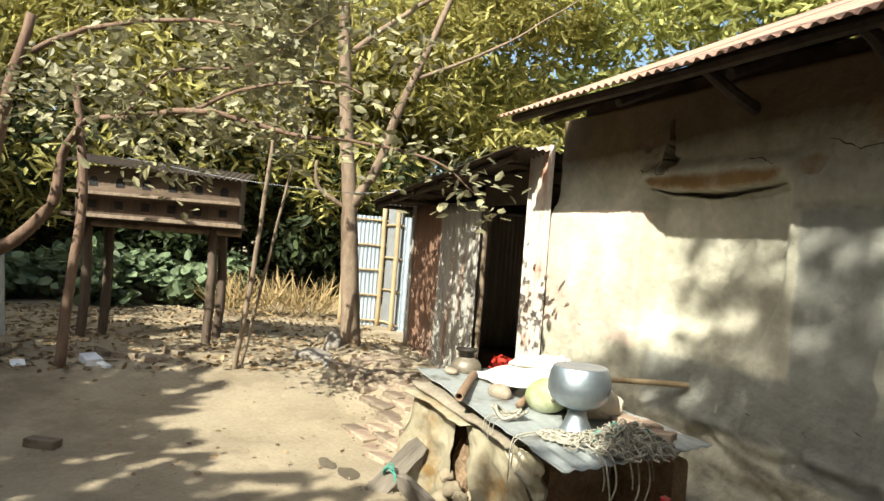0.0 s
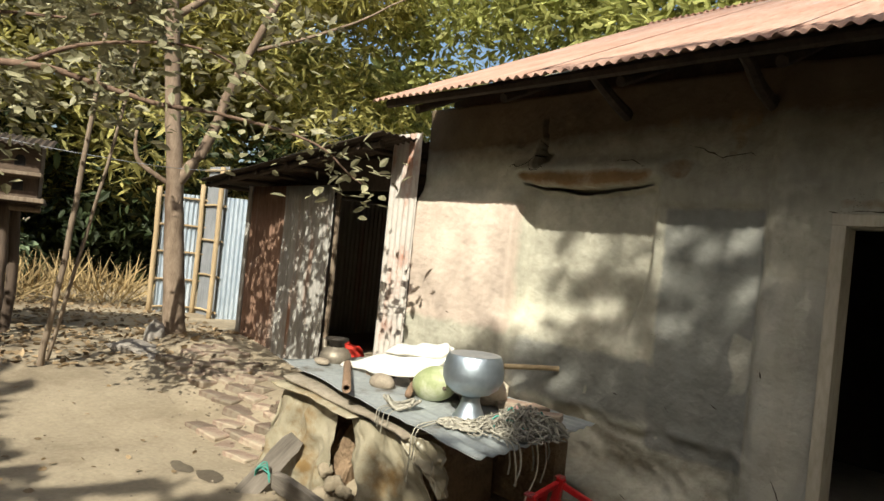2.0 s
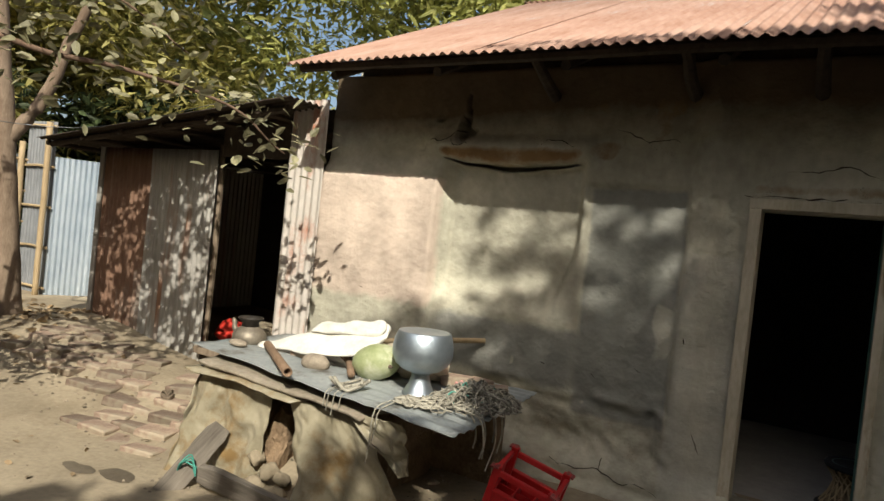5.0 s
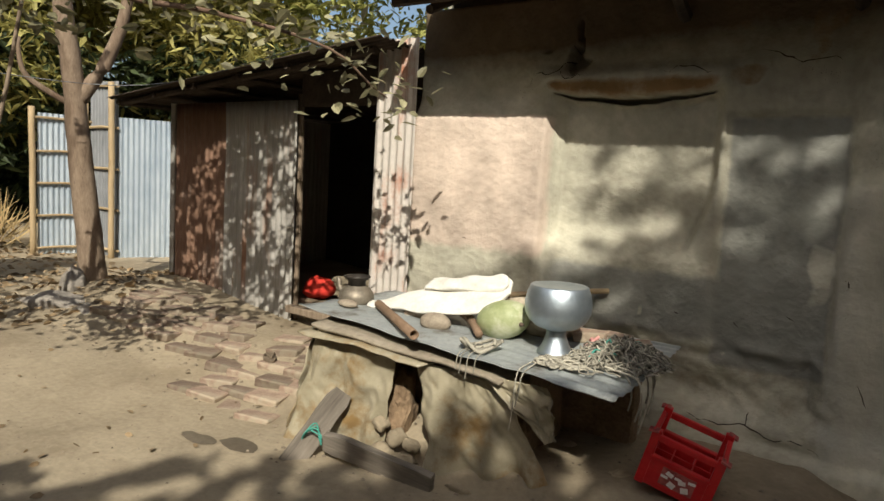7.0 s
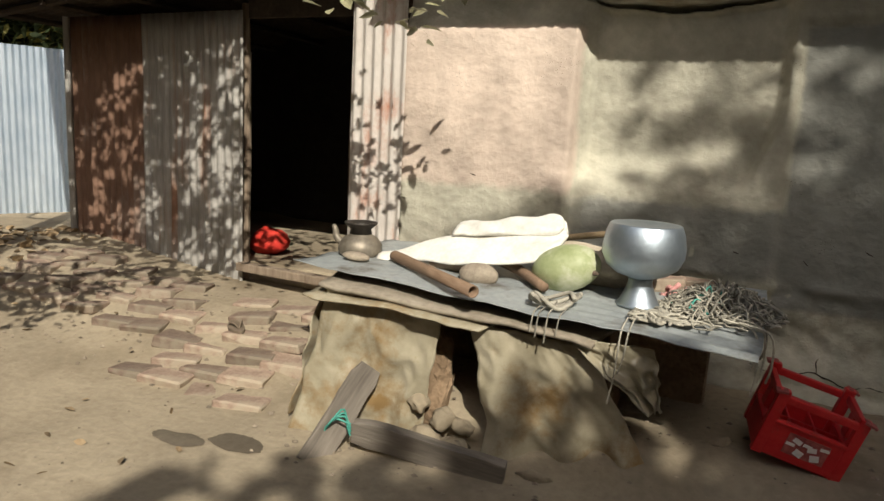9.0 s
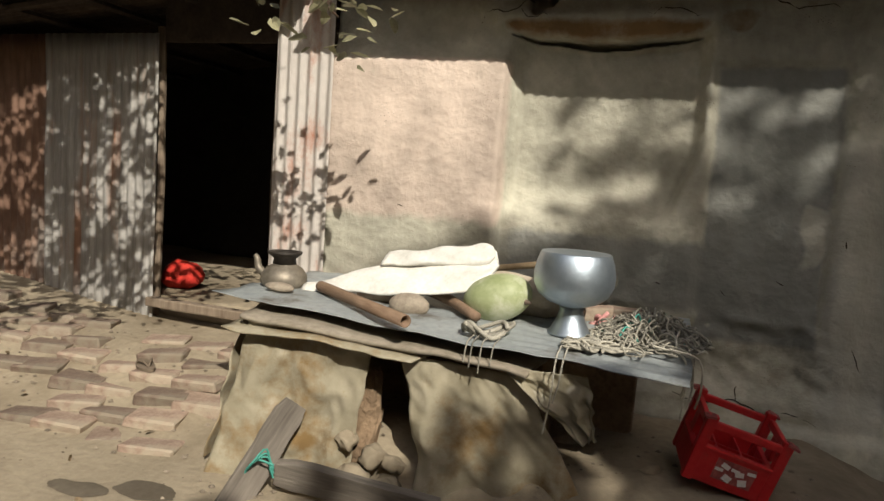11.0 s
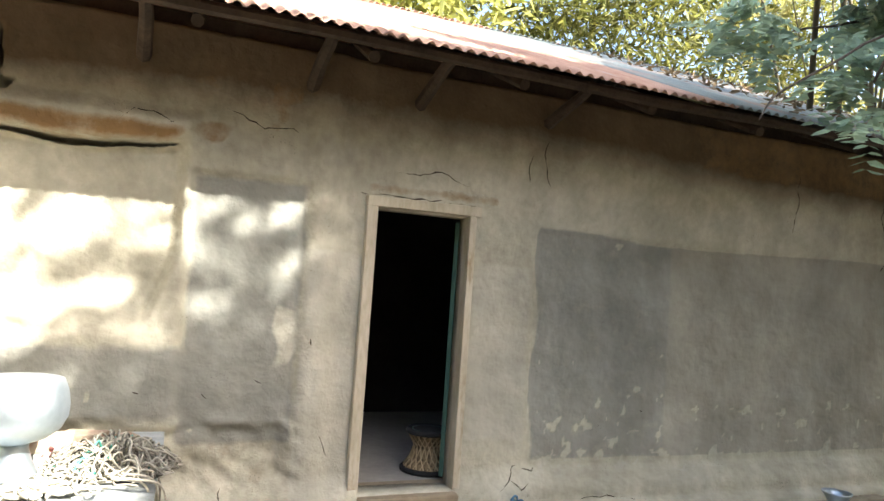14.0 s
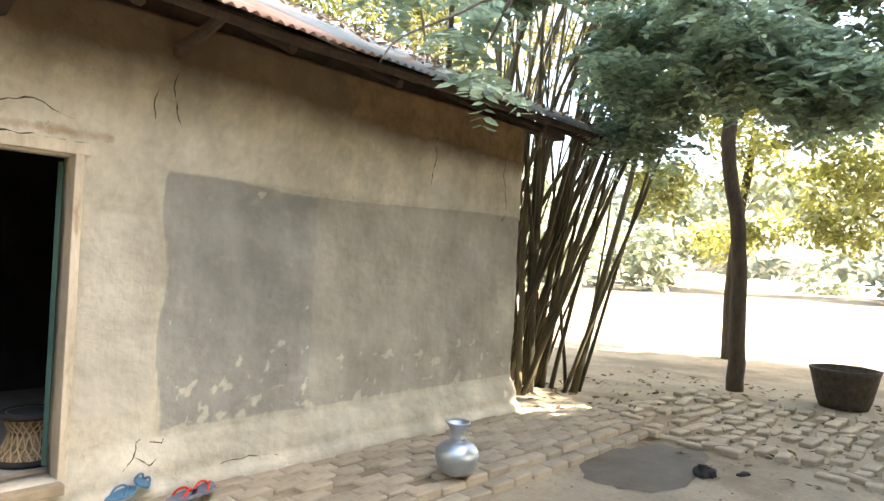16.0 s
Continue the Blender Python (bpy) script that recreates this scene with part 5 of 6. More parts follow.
def board(name, a, b, width, thick, mat, label, roll=0.0, seed=0):
    """A worn plank from a to b."""
    A, B = Vector(a), Vector(b)
    L = (B - A).length
    bm = bmesh.new()
    box(bm, (0, 0, -L / 2), (width, thick, L), bevel=0.006)
    bmesh.ops.subdivide_edges(bm, edges=[e for e in bm.edges if abs(e.verts[0].co.z - e.verts[1].co.z) > L * 0.5], cuts=8)
    for v in bm.verts:
        v.co += Vector((noise.noise(Vector((v.co.z * 3, 0, seed))) * 0.02, noise.noise(Vector((v.co.z * 2, 4, seed))) * 0.012, 0)) + noise.noise_vector(v.co * 12) * 0.006
        if abs(v.co.z) < 0.06:
            v.co.x *= 0.8
    ob = tagged(part(name, bm, mat), label, "plank")
    ob.matrix_basis = look(a, b, roll)
    return ob


board("plank", (-2.80, -1.47, 0.05), (-2.93, -1.78, -0.36), 0.15, 0.025, PLANK, "short grey weathered plank leaning on the plastic", 75, 1)
board("plank", (-2.80, -1.62, -0.22), (-2.06, -1.52, -0.30), 0.14, 0.05, PLANK, "split grey plank lying at the foot of the platform", 80, 2)
cord = thing("green_cord", (-2.87, -1.66, -0.17), "knotted green nylon cord tied round the plank", "rope")
for k in range(4):
    part("strand", tube(bmesh.new(), bent([(-0.08, -0.03, -0.10 + 0.02 * k), (-0.03, -0.05, -0.03), (0.02, -0.04 - 0.01 * k, 0.03), (0.06, -0.02, 0.02 + 0.02 * k), (0.08, 0.0, -0.02 * k)], 4, 0.012, k), 0.005, 5), ROPE_GREEN, cord)
lumpy("cobble", (0.10, 0.07, 0.06), 33, STONE, (-1.62, -0.75, -0.20), (0, 0, 10), "squarish muddy stone under the platform", "stone", 0.1)

for i, (x, y, z, a, b, c) in enumerate(((-2.52, -1.42, -0.27, 0.09, 0.07, 0.06), (-2.36, -1.40, -0.29, 0.08, 0.06, 0.05), (-2.44, -1.38, -0.17, 0.07, 0.06, 0.05), (-2.58, -1.36, -0.12, 0.06, 0.05, 0.05), (-2.34, -1.36, -0.20, 0.05, 0.05, 0.04),
                                        (-1.95, -1.42, -0.33, 0.08, 0.05, 0.03), (-1.2, -0.95, -0.17, 0.07, 0.05, 0.03))):
    lumpy("mud_clod", (a, b, c), 80 + i * 3, EARTH, (x, y, z), (8 * i, 0, 37 * i), "crumbled clod of mud fallen at the platform", "clod", 0.4, "mud clods")


def build_cloth():
    """A limp length of cloth slung in the fork of the guava and hanging round its trunk."""
    bm = bmesh.new()
    rings = []
    for j in range(25):
        v = j / 24
        ring = []
        for k in range(40):
            a = 2 * math.pi * k / 40
            r = 0.155 + 0.05 * v + 0.022 * (0.3 + v) * math.sin(7 * a + 2 * v) + 0.02 * noise.noise(Vector((math.cos(a) * 2, math.sin(a) * 2, v * 2)))
            ring.append(bm.verts.new((r * math.cos(a), r * math.sin(a), 1.13 - 1.0 * v + 0.05 * noise.noise(Vector((math.cos(a), math.sin(a), 5))) * (v > 0.5))))
        rings.append(ring)
    for p, q in zip(rings, rings[1:]):
        for k in range(40):
            bm.faces.new((p[k], p[(k + 1) % 40], q[(k + 1) % 40], q[k]))
    ob = tagged(part("hanging_cloth", bm, CLOTH_GREY, None, "", True), "pale grey printed cloth hung round the guava trunk", "cloth")
    ob.matrix_basis = pose(-7.2, -4.92, 0.0)


build_cloth()

# ---- by the doorway ----
WICKER = material("dark_wicker", (0.05, 0.035, 0.02), (0.30, 0.22, 0.12), 26, 0.8, bump=0.8, fine=2)


def build_stool():
    s = thing("wicker_stool", (0.70, 0.44, 0.0), "round wicker stool with a waisted woven body and pale seat", "stool")
    part("body", turned(bmesh.new(), [(0.17, 0.0), (0.172, 0.03), (0.15, 0.06), (0.105, 0.13), (0.095, 0.17), (0.108, 0.22), (0.145, 0.27), (0.14, 0.275)], 28), WICKER, s, smooth=True)
    part("rim", turned(bmesh.new(), [(0.12, 0.268), (0.155, 0.262), (0.165, 0.28), (0.15, 0.30), (0.12, 0.292)], 28), BLACK_CLOTH, s, "dark bound rim", True)
    part("seat", turned(bmesh.new(), [(0.125, 0.27), (0.125, 0.293), (0.06, 0.287), (0.02, 0.286)], 28), GREEN_PAINT, s, "pale green woven seat", True)
    for k in range(20):
        a, b = 2 * math.pi * k / 20, 2 * math.pi * (k + 2.5) / 20
        for lo, hi in ((a, b), (b, a)):
            part("cane", tube(bmesh.new(), [(0.168 * math.cos(lo), 0.168 * math.sin(lo), 0.035), (0.125 * math.cos(lo * 0.7 + hi * 0.3), 0.125 * math.sin(lo * 0.7 + hi * 0.3), 0.10), (0.10 * math.cos((lo + hi) / 2), 0.10 * math.sin((lo + hi) / 2), 0.175), (0.147 * math.cos(hi), 0.147 * math.sin(hi), 0.265)], 0.0045, 5), BAMBOO, s, "pale split cane")
    part("base_ring", turned(bmesh.new(), [(0.16, 0.0), (0.19, 0.0), (0.195, 0.02), (0.18, 0.035), (0.16, 0.03)], 28), BLACK_CLOTH, s, "dark rubber base ring", True)


build_stool()


def sandal(place, turn, sole, strap, label, tilt=(0, 0)):
    s = thing("sandal", place, label, "sandal", "sandals by the step")
    s.matrix_basis = pose(*place, tilt[0], tilt[1], turn)
    bm = bmesh.new()
    ring = []
    for k in range(28):
        a = 2 * math.pi * k / 28
        x = 0.125 * math.cos(a)
        w = 0.042 + 0.008 * math.cos(a) - 0.008 * math.cos(2 * a)
        ring.append((x, w * math.sin(a) + 0.006 * math.cos(2 * a)))
    lo, hi = [bm.verts.new((x, y, 0.0)) for x, y in ring], [bm.verts.new((x, y, 0.018)) for x, y in ring]
    bm.faces.new(hi), bm.faces.new(lo[::-1])
    for k in range(28):
        bm.faces.new((lo[k], lo[(k + 1) % 28], hi[(k + 1) % 28], hi[k]))
    part("sole", bm, sole, s)
    for sy in (-1, 1):
        part("strap", tube(bmesh.new(), bent([(0.07, 0.0, 0.018), (0.045, sy * 0.02, 0.045), (0.0, sy * 0.036, 0.04), (-0.03, sy * 0.042, 0.014)], 4), 0.007, 6), strap, s, smooth=True)


sandal((0.98, -0.22, -0.10), 30, BLUE_RUBBER, BLUE_RUBBER, "worn blue rubber flip-flop on the bricks")
sandal((1.12, -0.15, -0.08), 60, BLUE_RUBBER, BLUE_RUBBER, "worn blue rubber flip-flop tipped on its side", (30, 10))
sandal((1.27, -0.36, -0.14), 20, GREY_RUBBER, RED_CLOTH, "grey flip-flop with a red strap on the bricks")
sandal((1.42, -0.33, -0.14), 35, GREY_RUBBER, RED_CLOTH, "grey flip-flop with a red strap, slightly turned")
sandal((-4.18, -0.86, ground_z(-4.18, -0.86) + 0.035), -35, RUBBER, RUBBER, "muddy brown flip-flop lying on broken bricks", (4, 3))


def build_jug():
    j = thing("water_jug", (2.92, -1.05, -0.155), "dented aluminium water jug with a narrow flared neck", "jug")
    part("body", turned(bmesh.new(), [(0.09, 0.0), (0.115, 0.01), (0.135, 0.05), (0.148, 0.09), (0.155, 0.13), (0.14, 0.175), (0.10, 0.21), (0.058, 0.235)], 36), STEEL, j, smooth=True)
    part("neck", turned(bmesh.new(), [(0.060, 0.23), (0.05, 0.25), (0.055, 0.30), (0.075, 0.335), (0.085, 0.345), (0.088, 0.355), (0.08, 0.355), (0.055, 0.335), (0.045, 0.28)], 32), STEEL, j, smooth=True)


build_jug()
lumpy("black_rag", (0.12, 0.08, 0.06), 41, BLACK_CLOTH, (4.88, -2.05, -0.30), (0, 0, 20), "crumpled black rag dropped on the earth", "rag", 0.5)
lumpy("black_rag", (0.07, 0.03, 0.02), 43, BLACK_CLOTH, (5.12, -2.28, -0.31), (0, 0, -20), "small black scrap of rag on the earth", "rag", 0.4)
lumpy("red_cloth", (0.16, 0.12, 0.12), 51, RED_CLOTH, (-4.95, 0.45, 0.20), (0, 0, 20), "bright red cloth bundle just inside the shed", "cloth", 0.35)

# ---- far side of the yard ----


NEST_WOOD = material("brown_nest_board", (0.075, 0.053, 0.038), (0.17, 0.125, 0.09), 9, 0.9, stretch=(0.2, 1, 1), bump=0.5)


def build_dovecote():
    d = thing("dovecote", (-8.55, -3.1, -0.16), "long dark wooden pigeon house raised on crooked posts", "dovecote", turn=74)
    front = part("nest_front", blocky((2.1, 0.03, 0.42), 0.004, (0, -0.25, 2.18)), NEST_WOOD, d)
    # Holes are uncut: flat black plates stand in for the shade in them.
    for k in range(6):
        x = -0.85 + 0.34 * k
        bm = bmesh.new()
        pr = [(-0.055, 0), (0.055, 0), (0.055, 0.08), (0.03, 0.125), (-0.03, 0.125), (-0.055, 0.08)]
        a, b = [bm.verts.new((x + p, -0.272, 2.12 + q)) for p, q in pr], [bm.verts.new((x + p, -0.262, 2.12 + q)) for p, q in pr]
        bm.faces.new(a)
        for i in range(6):
            bm.faces.new((a[i], b[i], b[(i + 1) % 6], a[(i + 1) % 6]))
        part("nest_hole_shade", bm, BLACK_CLOTH, front, "pointed near-black plate standing in for a shaded pigeon hole")
        part("lower_hole_shade", blocky((0.11, 0.012, 0.11), 0.004, (x, -0.268, 1.88)), BLACK_CLOTH, front)
    part("lower_front", blocky((2.1, 0.03, 0.26), 0.004, (0, -0.25, 1.85)), WOOD_DARK, d)
    part("back_board", blocky((2.1, 0.03, 0.75), 0.004, (0, 0.25, 2.0)), WOOD_DARK, d)
    for s in (-1.05, 1.05):
        part("end_board", blocky((0.03, 0.52, 0.72), 0.004, (s, 0, 2.02)), WOOD_DARK, d)
    part("ledge", blocky((2.2, 0.22, 0.04), 0.006, (0, -0.36, 2.02), rough=0.006), WOOD, d, "grey weathered landing ledge")
    part("ledge", blocky((2.3, 0.3, 0.05), 0.006, (0, -0.38, 1.72), rough=0.006), WOOD, d, "grey weathered landing ledge")
    part("floor_board", blocky((2.25, 0.6, 0.04), 0.004, (0, 0, 1.69)), WOOD_DARK, d)
    r = part("tin_roof", corrugated(2.35, 0.85, rows=1), ROOF_UNDER, d, "dark corrugated tin roof")
    r.matrix_basis = pose(-1.18, -0.48, 2.42, -78, 2.0, 0)
    for x, y in ((-0.92, -0.15), (-0.75, 0.2), (0.72, -0.15), (0.8, 0.22)):
        part("post", tube(bmesh.new(), bent([(x, y, -0.15), (x + 0.03, y, 0.8), (x, y, 1.7)], 4, 0.02, x), 0.065, 9), WOOD_DARK, d, smooth=True)
    part("crossbeam", tube(bmesh.new(), [(-1.1, -0.15, 1.62), (1.1, -0.15, 1.62)], 0.045, 8), WOOD, d)


build_dovecote()
for a, b, r, lab in (((-6.55, -2.28, -0.3), (-6.35, -2.02, 3.4), 0.035, "thin leaning wooden pole beside the dovecote"), ((-6.75, -2.2, -0.3), (-6.1, -1.6, 4.2), 0.022, "thin leaning sapling pole beside the dovecote")):
    m = [(a[i] + b[i]) / 2 + 0.03 for i in range(3)]
    tagged(part("pole", tube(bmesh.new(), bent([a, m, b], 6, 0.02), tapered(r, r * 0.6, 13), 8), WOOD, None, "", True), lab, "pole")
tagged(part("wire", tube(bmesh.new(), bent([(-8.2, -3.6, 2.35), (-7.3, -2.0, 2.15), (-6.6, -0.5, 2.16), (-3.9, -0.5, 2.45)], 6), 0.004, 4), TIN_GREY), "thin sagging wire strung across the yard", "wire")


def build_fence():
    f = thing("tin_fence", (0, 0, 0), "galvanised corrugated tin fence panels tied to split bamboo", "fence")

    def panel(x0, y0, x1, y1, h, mat, rails=True, z=-0.12):
        L = math.hypot(x1 - x0, y1 - y0)
        ang = math.degrees(math.atan2(y1 - y0, x1 - x0))
        p = part("tin_panel", corrugated(L, h, rows=1), mat, f)
        p.matrix_basis = pose(x0, y0, z, 0, 0, ang)
        if rails:
            for k in range(5):
                part("rail", tube(bmesh.new(), bent([(-0.05, -0.035, 0.12 + k * (h - 0.2) / 4), (L / 2, -0.03, 0.13 + k * (h - 0.2) / 4), (L + 0.05, -0.035, 0.12 + k * (h - 0.2) / 4)], 3, 0.01, k), 0.02, 6), BAMBOO, p)
    panel(-10.7, 0.3, -10.55, 0.98, 2.12, TIN_BLUE)
    panel(-10.55, 1.0, -9.85, 1.06, 2.65, TIN_GREY)
    panel(-9.85, 1.06, -9.4, 1.95, 2.12, TIN_BLUE, False)
    panel(-9.4, 1.95, -7.0, 2.5, 2.12, TIN_BLUE, False)
    for x, y, h in ((-10.53, 0.97, 2.2), (-9.82, 0.98, 2.5), (-10.69, 0.27, 2.08)):
        part("post", tube(bmesh.new(), bent([(x, y - 0.05, -0.2), (x + 0.02, y - 0.05, 1.0), (x, y - 0.05, h)], 4, 0.01), 0.045, 8), BAMBOO, f, smooth=True)


build_fence()
lumpy("jute_sack", (0.36, 0.2, 0.10), 61, JUTE, (-7.0, -1.2, -0.08), (0, 0, 35), "crumpled grey jute sack thrown at the tree's foot", "sack", 0.45)
lumpy("jute_sack", (0.22, 0.3, 0.06), 63, JUTE, (-6.6, -0.9, -0.10), (0, 0, 10), "torn flattened grey sacking on the earth", "sack", 0.6)
lumpy("jute_sack", (0.12, 0.28, 0.22), 65, JUTE, (-7.35, -0.85, -0.02), (0, 0, 60), "dark sacking heaped against the tree trunk", "sack", 0.4)
for x, y, t, s in ((-6.75, -3.80, 20, (0.26, 0.18, 0.10)), (-6.6, -3.68, 40, (0.20, 0.07, 0.05)), (-6.75, -4.5, 10, (0.22, 0.14, 0.03))):
    ob = tagged(part("foam_scrap", blocky(s, 0.01, rough=0.02), PAPER), "torn white foam scrap lying on the earth", "litter", "white scraps")
    ob.matrix_basis = pose(x, y, ground_z(x, y) + s[2] / 2 - 0.01, 6, 8, t)
yard_bricks = ((-4.42, -4.02, 62), (-7.2, -3.7, 20), (-7.05, -3.45, 70), (-6.9, -3.2, 10), (-7.3, -2.9, 40))
for x, y, t in yard_bricks:
    ob = tagged(part("brick", blocky((0.25, 0.12, 0.075), 0.008, rough=0.006), BRICK), "loose dusty brick lying in the yard", "brick", "loose bricks in the yard")
    ob.matrix_basis = pose(x, y, ground_z(x, y) + 0.03, 0, 2, t)
MANGER = material("dark_basket", (0.03, 0.025, 0.02), (0.08, 0.065, 0.05), 16, 0.9, bump=0.6)
mg = tagged(part("manger", turned(bmesh.new(), [(0.28, 0), (0.32, 0.1), (0.40, 0.45), (0.42, 0.5), (0.38, 0.5), (0.33, 0.3)], 28), MANGER, None, "", True), "dark round fodder tub standing under the tree", "tub")
mg.matrix_basis = pose(9.3, -2.2, -0.33)

# ---- plants ----


def build_bamboo_clump():
    c = thing("bamboo_clump", (0, 0, 0), "dense clump of leaning green and brown bamboo culms", "bamboo")
    rng = random.Random(9)
    for i in range(78):
        x, y = rng.uniform(5.75, 7.1), rng.uniform(0.3, 1.9)
        lean, side = rng.uniform(-1.3, 2.5) + (rng.uniform(-2, 2) if i % 6 == 0 else 0), rng.uniform(-2.9, 0.8)
        h = rng.uniform(5.0, 7.5)
        pts = [(x, y, -0.3), (x + lean * 0.28, y + side * 0.28, h * 0.27), (x + lean * 0.62, y + side * 0.62, h * 0.6), (x + lean * 1.3, y + side * 1.3, h)]
        r = rng.choice((0.018, 0.026, 0.034, 0.048)) * rng.uniform(0.85, 1.15)
        part("culm", tube(bmesh.new(), bent(pts, 5, 0.015, i), tapered(r, r * 0.35, 16), 7), CULM, c, smooth=True)
    r2 = np.random.default_rng(12)
    pts = blob_points(clump_cloud((5.5, -1.5, 4.2), (10.5, 3.5, 8), 60, 0.8, 13), 9000, r2, 0.2)
    leaf_mesh("crown", pts, 0.2, LEAF_BAMBOO, c, 0.16, 0.6, rng=r2)


build_bamboo_clump()


def fronds(name, places, parent, mat, seed, length=0.28):
    """Feathery compound leaves: paired leaflets along a drooping rib."""
    rng = np.random.default_rng(seed)
    cs, aims = [], []
    for p in places:
        d = rng.normal(size=3) * (1, 1, 0.4)
        d[2] -= 0.35
        d /= np.linalg.norm(d)
        s = np.cross(d, (0.1, 0, 1))
        s /= np.linalg.norm(s)
        L = length * rng.uniform(0.7, 1.3)
        for k in range(9):
            q = np.asarray(p) + d * L * k / 9 - np.array((0, 0, 0.25 * L)) * (k / 9) ** 2
            cs += [q, q]
            aims += [s + d * 0.45, -s + d * 0.45]
    return leaf_mesh(name, cs, 0.085, mat, parent, 0.45, 0.05, 0.08, rng, aims)


def build_near_branch():
    t = thing("feathery_branch", (0, 0, 0), "drooping acacia boughs with fine blue-green feathery leaves", "tree")
    limbs("limb", [([(6.2, -4.2, -0.4), (6.3, -4.3, 2.0), (5.9, -3.9, 3.6), (5.0, -2.9, 4.2), (3.6, -2.2, 3.7), (2.6, -1.8, 3.1), (2.1, -1.8, 2.5)], 0.12, 0.006),
                   ([(5.0, -2.9, 4.2), (4.4, -1.6, 3.9), (3.6, -1.0, 3.5), (2.4, -0.9, 3.1)], 0.035, 0.005),
                   ([(5.6, -3.6, 3.9), (5.2, -2.4, 3.5), (4.9, -1.4, 3.3)], 0.03, 0.006),
                   ([(2.4, -1.85, 2.9), (1.6, -1.95, 2.45), (1.25, -2.0, 2.25), (1.1, -2.05, 2.1)], 0.008, 0.003)], t, BARK_DARK)
    rng = np.random.default_rng(31)
    blobs = clump_cloud((2.6, -2.3, 2.95), (5.6, -1.0, 4.2), 26, 0.42, 14, 0.5) + clump_cloud((4.2, -3.4, 2.7), (6.8, -0.8, 4.2), 15, 0.42, 15, 0.6) + [[2.1, -1.8, 2.35, 0.1, 0.1, 0.22], [2.3, -1.5, 2.7, 0.2, 0.2, 0.2], [1.9, -1.2, 2.95, 0.25, 0.2, 0.15]]
    fronds("crown", blob_points(blobs, 3000, rng, 0.1), t, LEAF_FEATHER, 32)


build_near_branch()


def build_olive_crown():
    t = thing("olive_tree_crown", (0, 0, 0), "low spreading tree with brown and olive leaves beyond the yard", "tree")
    limbs("limb", [([(12.6, 0.36, -0.4), (12.6, 0.36, 1.5), (12.4, 0.0, 4.0)], 0.13, 0.07)], t, BARK_DARK)
    rng = np.random.default_rng(41)
    leaf_mesh("crown", blob_points(clump_cloud((10.8, -3.4, 1.9), (13.8, 1.6, 4.8), 60, 0.7, 16, 0.6), 15000, rng, 0.3), 0.16, LEAF_WOOD, t, 0.35, 0.5, rng=rng)


build_olive_crown()
rng_b = np.random.default_rng(51)
bush = tagged(leaf_mesh("broadleaf_bush", blob_points(clump_cloud((-14.2, -6.5, 0.0), (-12.6, -1.4, 0.95), 46, 0.45, 17), 2600, rng_b, 0.5), 0.28, LEAF_BUSH, None, 0.7, 0.35, rng=rng_b), "low grey-green broad-leaved bushes edging the yard", "bush", kind="stuff")
grass_p = np.random.default_rng(52).uniform((-12.4, -1.9, -0.12), (-11.2, 0.4, 0.1), (520, 3))
tagged(leaf_mesh("dry_grass", grass_p, 0.75, STRAW, None, 0.03, -1.2, rng=np.random.default_rng(53)), "tall dry yellow grass at the wood's edge", "grass", kind="stuff")


def strewn(name, lo, hi, n, size, mat, label, seed, slim=0.5):
    rng = np.random.default_rng(seed)
    p = rng.uniform(lo, hi, (n, 2))
    c = [(x, y, ground_z(x, y) + 0.012) for x, y in p]
    aim = rng.normal(size=(n, 3)) * (1, 1, 0.10)
    return tagged(leaf_mesh(name, c, size, mat, None, slim, -0.08, 0.05, rng, aim), label, "litter", kind="stuff")


ROOF_LITTER = np.random.default_rng(64)
roof_c = [(x, y, EAVE_Z + 0.035 + (y - EAVE_Y) * SLOPE) for x, y in ROOF_LITTER.uniform((3.0, -0.6), (5.9, 2.8), (420, 2))]
DRY_LEAF = material("fallen_leaf", (0.14, 0.095, 0.05), (0.30, 0.22, 0.13), 6, 0.9, vary=0.4, bump=0)
tagged(leaf_mesh("roof_litter", roof_c, 0.09, DRY_LEAF, None, 0.35, -0.3, 0.05, ROOF_LITTER, ROOF_LITTER.normal(size=(420, 3)) * (1, 1, 0.15)), "dry leaves and twigs caught on the tin roof", "litter", kind="stuff")
strewn("fallen_leaves", (-12.5, -6), (-6.4, 0.6), 3200, 0.10, DRY_LEAF, "brown fallen leaves strewn over the earth", 61)
strewn("fallen_leaves", (-7.0, -4.5), (-3.2, -0.2), 70, 0.06, DRY_LEAF, "sparse brown fallen leaves on bare earth", 62)
strewn("fallen_leaves", (5.2, -3.5), (9.8, 1.0), 700, 0.09, DRY_LEAF, "brown leaves and straw on the brick paving", 63, 0.3)

# ---- brickwork of the yard ----


def brick_meshes(n, size, rough, mat):
    out = []
    for k in range(n):
        bm = blocky(size, 0.0)
        bmesh.ops.bevel(bm, geom=bm.edges[:], offset=0.011, segments=1, affect="EDGES")
        for v in bm.verts:
            v.co += noise.noise_vector(v.co * 14 + Vector((k * 7, 0, 0))) * rough
        me = bpy.data.meshes.new("brick")
        bm.to_mesh(me), bm.free()
        me.materials.append(mat)
        out.append(me)
    return out


def lay(parent, meshes, places):
    for i, (x, y, z, rx, ry, rz) in enumerate(places):
        ob = new("brick", meshes[i % len(meshes)])
        ob.parent = parent
        ob.matrix_basis = pose(x, y, z, rx, ry, rz)


